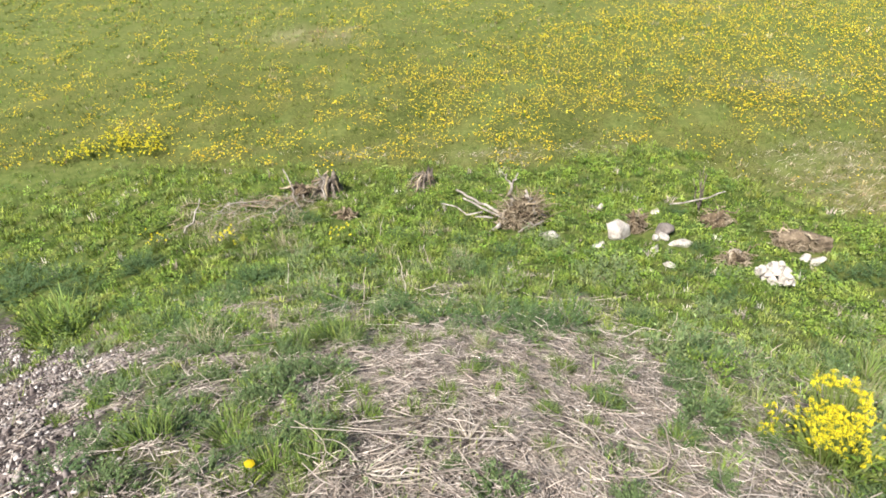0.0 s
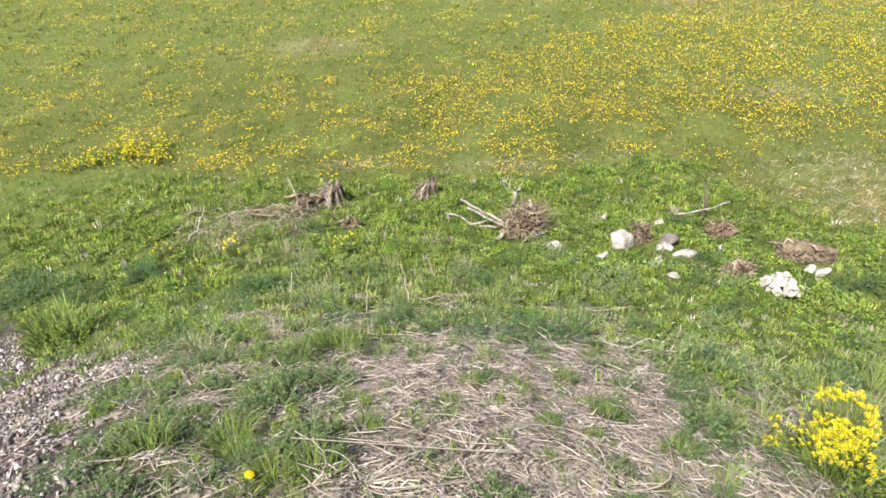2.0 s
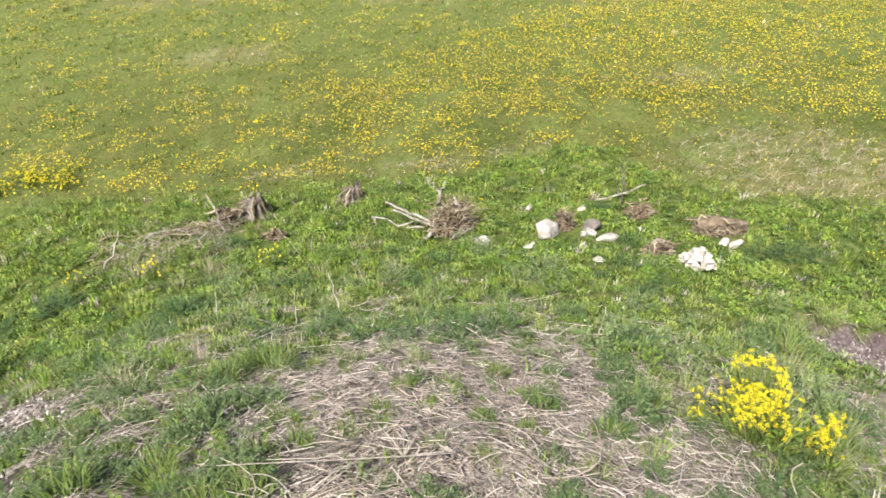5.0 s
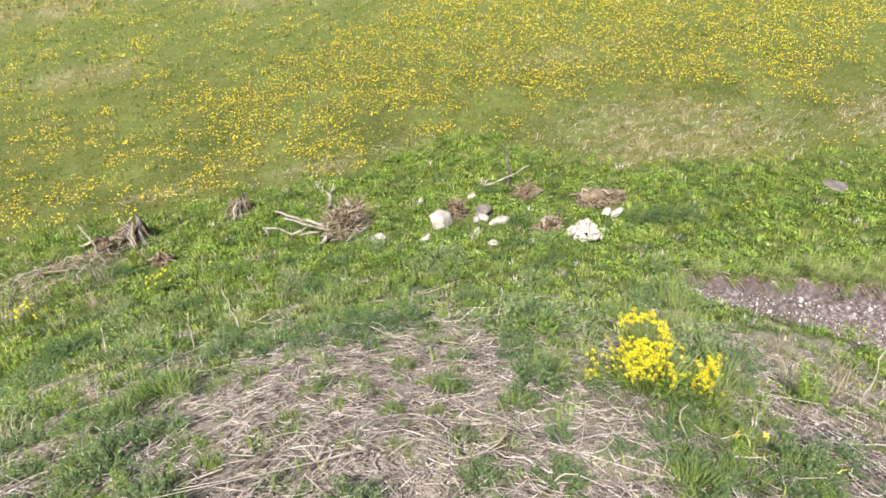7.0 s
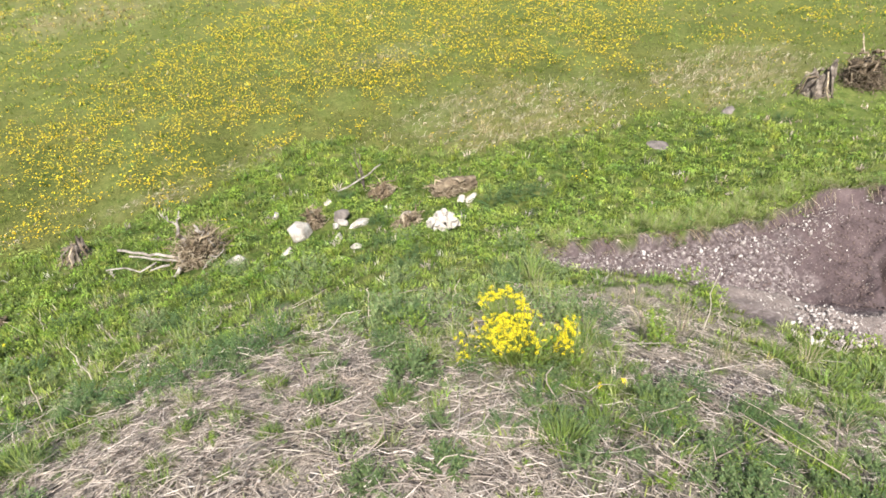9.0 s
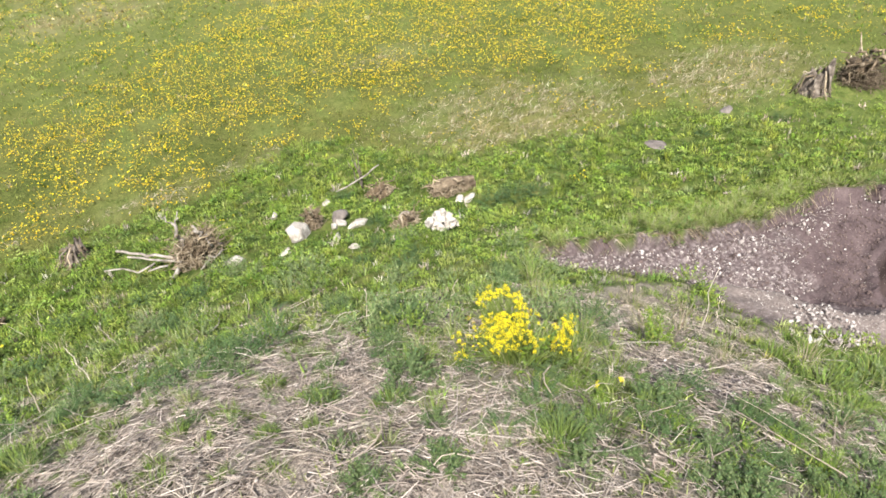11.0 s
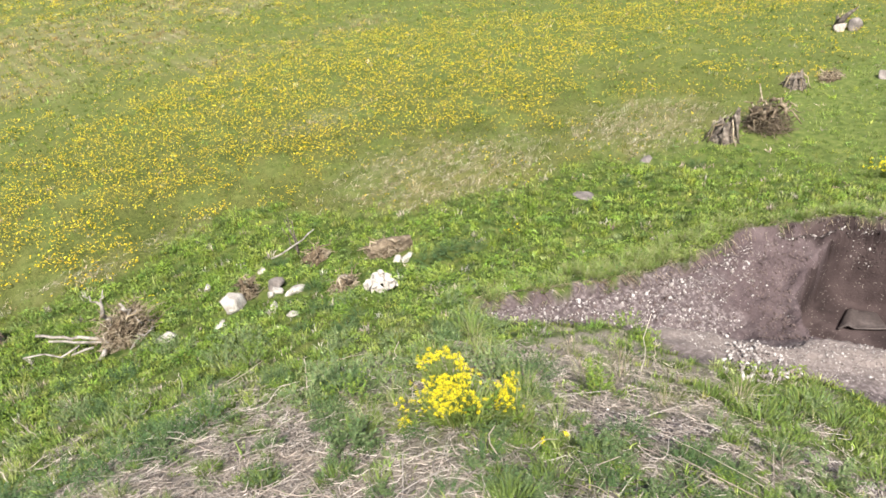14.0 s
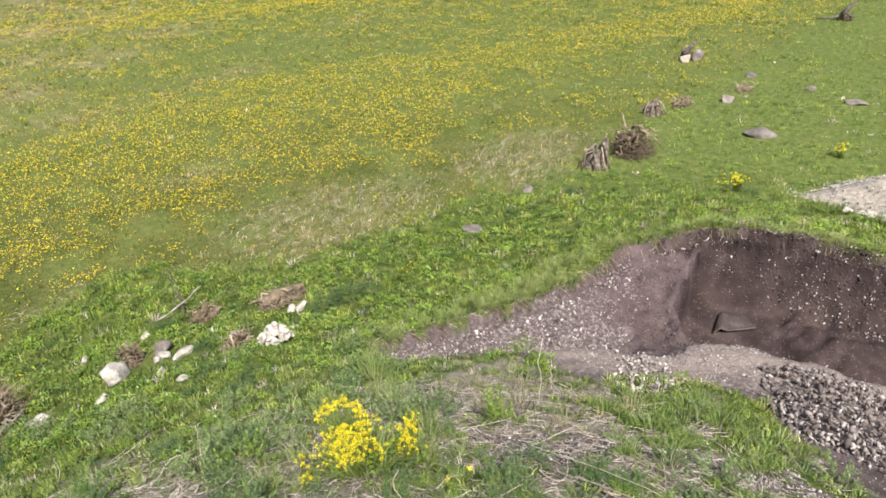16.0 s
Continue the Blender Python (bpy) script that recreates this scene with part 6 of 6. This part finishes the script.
# a thin under-layer of single blades
rng = np.random.default_rng(703)
x, y, r = sector(rng, 190000, 0.9, 34.0, 1.0, -44, 96)
keep = rng.uniform(0, 1, len(x)) < wild_at(x, y, r)
x, y, r = x[keep], y[keep], r[keep]
n = len(x)
dead = rng.uniform(0, 1, n) < 0.12
v, f, t = blades(np.stack([x, y, height(x, y) - 0.01], 1), rng.uniform(0.03, 0.09, n), rng.uniform(0.6, 1.2, n) * (0.004 + 0.0006 * r), rng.uniform(0, 6.283, n), rng.uniform(0.1, 1.1, n), 0.85 * grass_tints(rng, x, y, r, dead), rng, 0)
tagged(new("short_grass", mesh_from("short_grass", v, f, LEAF, t)), "short green grass between tussocks on the slope", "grass", kind="stuff")

# leafy weeds round the mound's foot
x, y, r = sector(rng, 24000, 2.5, 18.0, 1.0, -44, 96)
leafy = smooth(-0.35, 0.5, lump(x, y, 1.3, 1.4) + 0.5 * lump(x, y, 0.4, 7.7) + 0.25 * smooth(4.5, 6.0, r)) * (0.015 + 0.985 * smooth(4.4, 6.0, r)) * (1 - 0.75 * smooth(8, 13, r)) * (0.45 + 0.55 * smooth(-2.0, 0.5, x))
keep = rng.uniform(0, 1, len(x)) < leafy * wild_at(x, y, r)
x, y, r = x[keep], y[keep], r[keep]
n = len(x)
tint = shades(rng, n, [(0.145, 0.225, 0.032), (0.19, 0.275, 0.045), (0.22, 0.30, 0.06), (0.08, 0.135, 0.03), (0.11, 0.175, 0.05), (0.21, 0.275, 0.075)], 0.2) * (1.16 + 0.25 * lump(x, y, 1.5, 8.8))[:, None]
v, f, t = clump_leaves(rng, x, y, rng.uniform(0.05, 0.12, n), rng.uniform(0.04, 0.16, n) * (1 + 0.3 * lump(x, y, 0.8, 3.9)), 34, rng.uniform(0.02, 0.034, n) * (0.45 + 0.55 * smooth(3.0, 5.5, r)), tint)
tagged(new("ground_herbs", mesh_from("ground_herbs", v, f, LEAF, t)), "dense bright green leafy weeds at the mound's foot", "weeds", kind="stuff")


# ---- dead stems lying on the mound ----
def batch_rods(points, radii, tint):
    """Many three-sided rods at once: points (n, k, 3), radii (n, k), tint (n, 3)."""
    n, k, _ = points.shape
    d = np.gradient(points, axis=1)
    d /= np.linalg.norm(d, axis=2)[..., None] + 1e-9
    a = np.cross(d, np.array([0.13, 0.21, 0.97]))
    a /= np.linalg.norm(a, axis=2)[..., None] + 1e-9
    b = np.cross(d, a)
    w = np.arange(3) * 2.0944
    v = points[:, :, None] + radii[:, :, None, None] * (np.cos(w)[:, None] * a[:, :, None] + np.sin(w)[:, None] * b[:, :, None])
    i = np.arange(n * k * 3).reshape(n, k, 3)
    q = np.stack([i[:, :-1], np.roll(i, -1, 2)[:, :-1], np.roll(i, -1, 2)[:, 1:], i[:, 1:]], -1).reshape(-1, 4)
    return v.reshape(-1, 3), [q], np.repeat(tint, k * 3, 0)


def straw(rng, n, long, thick, curl, lift, joints, stray, lo=-52, hi=108):
    """Dead stems lying curved on the ground."""
    xs, ys = np.zeros(0), np.zeros(0)
    while len(xs) < n:
        r, a = 0.9 + 3.6 * rng.uniform(0, 1, 4 * n), np.radians(rng.uniform(lo, hi, 4 * n))
        x, y = -0.2 + r * np.sin(a), -0.2 + r * np.cos(a)
        ok = rng.uniform(0, 1, 4 * n) < stray + (1 - stray) * litter_at(x, y) * (0.15 + 0.85 * smooth(-0.3, 0.5, lump(x, y, 0.45, 3.6)))
        ok &= soil_at(x, y) < 0.3
        xs, ys = np.concatenate([xs, x[ok]]), np.concatenate([ys, y[ok]])
    x, y = xs[:n, None], ys[:n, None]
    way, size = rng.uniform(0, 6.283, (n, 1)), rng.uniform(*long, (n, 1))
    t = np.linspace(-0.5, 0.5, joints)[None]
    off = rng.normal(0, curl, (n, 1)) * t * t * 2 + rng.normal(0, curl, (n, 1)) * t**3 * 3
    px = x + size * (t * np.cos(way) - off * np.sin(way))
    py = y + size * (t * np.sin(way) + off * np.cos(way))
    pz = height(px, py) + rng.uniform(0.002, 0.02, (n, 1)) + np.abs(rng.normal(0, lift, (n, 1))) * size * (t + 0.5) ** 1.5
    radii = rng.uniform(*thick, (n, 1)) * np.linspace(1, 0.55, joints)[None]
    tint = np.array(DRY)[rng.integers(0, 4, n)] * rng.uniform(0.38, 1.27, (n, 1)) * np.array([1, 0.98, 1.02])
    return np.stack([px, py, pz], -1), radii, tint


rng = np.random.default_rng(801)
v, f, t = batch_rods(*straw(rng, 25000, (0.015, 0.085), (0.0012, 0.0030), 1.0, 0.4, 3, 0.06))
tagged(new("dead_stems", mesh_from("dead_stems", v, f, STRAW, t)), "pale dead stems matted over the mound's top", "straw", kind="stuff")
v, f, t = batch_rods(*straw(rng, 1200, (0.05, 0.2), (0.002, 0.005), 0.5, 0.3, 3, 0.05, 108, 308))
tagged(new("dead_stems", mesh_from("dead_stems", v, f, STRAW, t)), "pale dead stems on the mound's back", "straw", kind="stuff")
pts, radii, tint = straw(rng, 290, (0.10, 0.30), (0.0020, 0.0044), 1.9, 0.3, 8, 0.1)
for k in range(290):
    v, f, t = batch_rods(pts[k:k + 1], radii[k:k + 1], tint[k:k + 1])
    tagged(new("straw_stalk", mesh_from("straw_stalk", v, f, STRAW, t)), "long bleached dead stalk lying on the mound", "straw", "fallen dead stalks")


def dead_weed(x, y, size, stems, seed, label):
    """Last year's weed: arching bleached stems out of one root, some side twigs."""
    rng = np.random.default_rng(seed)
    top = holder("dead_weed", ground_point(x, y))
    for k in range(stems):
        a, n = rng.normal(1.2 + seed, 1.1), size * rng.uniform(0.5, 1.25)
        reach, rise = n * rng.uniform(0.5, 1.5), n * rng.uniform(0.05, 0.5)
        t = np.linspace(0, 1, 8)
        bend = rng.normal(0, 0.8)
        px, py = reach * t * np.cos(a + bend * t), reach * t * np.sin(a + bend * t)
        droop = rng.uniform(0.4, 1.0)
        pz = np.array([float(height(x + u, y + w)) for u, w in zip(px, py)]) - top.location.z + 0.006 + rise * (t * 1.7 - droop * 1.6 * t * t).clip(0)
        tint = np.array(DRY[k % 4]) * rng.uniform(0.75, 1.15)
        v, f, c = batch_rods(np.stack([px, py, pz], 1)[None], np.linspace(rng.uniform(0.0018, 0.0038), 0.0012, 8)[None], tint[None])
        part("stem", mesh_from("stem", v, f, STRAW, c), top)
    return tagged(top, label, "dead weed", "dead weeds on the mound")


for k, (x, y, size, stems) in enumerate([(-0.08, 1.55, 0.26, 26), (-0.28, 1.2, 0.24, 20), (0.15, 1.72, 0.2, 16), (0.06, 1.38, 0.2, 14), (0.5, 1.32, 0.2, 12), (0.72, 1.43, 0.16, 10), (0.6, 2.7, 0.22, 14), (0.95, 2.4, 0.18, 10), (-0.45, 2.1, 0.18, 10), (-1.2, 2.1, 0.2, 10), (0.9, 1.8, 0.16, 9), (1.3, 1.35, 0.18, 9), (3.3, 1.9, 0.22, 14), (2.7, 1.95, 0.22, 14), (3.5, 1.05, 0.2, 14)]):
    dead_weed(x, y, size, stems, 820 + k, "bleached skeleton of last year's weed, stems arching over")


# ---- thin growth on the far side of the mound and out behind it ----
rng = np.random.default_rng(905)
x, y, r = sector(rng, 60000, 0.8, 34.0, 0.9, 96, 316)
keep = rng.uniform(0, 1, len(x)) < (1 - soil_at(x, y)) * (1 - 0.85 * scree_at(x, y)) * (1 - 0.8 * litter_at(x, y)) * (0.7 + 0.4 * lump(x, y, 0.9, 2.5))
x, y, r = x[keep], y[keep], r[keep]
n = len(x)
tint = np.where((rng.uniform(0, 1, n) < 0.2)[:, None], 0.85 * shades(rng, n, DRY), shades(rng, n, GREENS)) * (1 + 0.35 * lump(x, y, 0.6, 1.8))[:, None]
v, f, t = blades(np.stack([x, y, height(x, y) - 0.015], 1), rng.uniform(0.06, 0.15, n), rng.uniform(0.7, 1.3, n) * (0.009 + 0.0012 * r), rng.uniform(0, 6.283, n), rng.uniform(0.1, 0.95, n), tint, rng, 0)
tagged(new("rough_grass", mesh_from("rough_grass", v, f, LEAF, t)), "rough green grass behind the mound's top", "grass", kind="stuff")
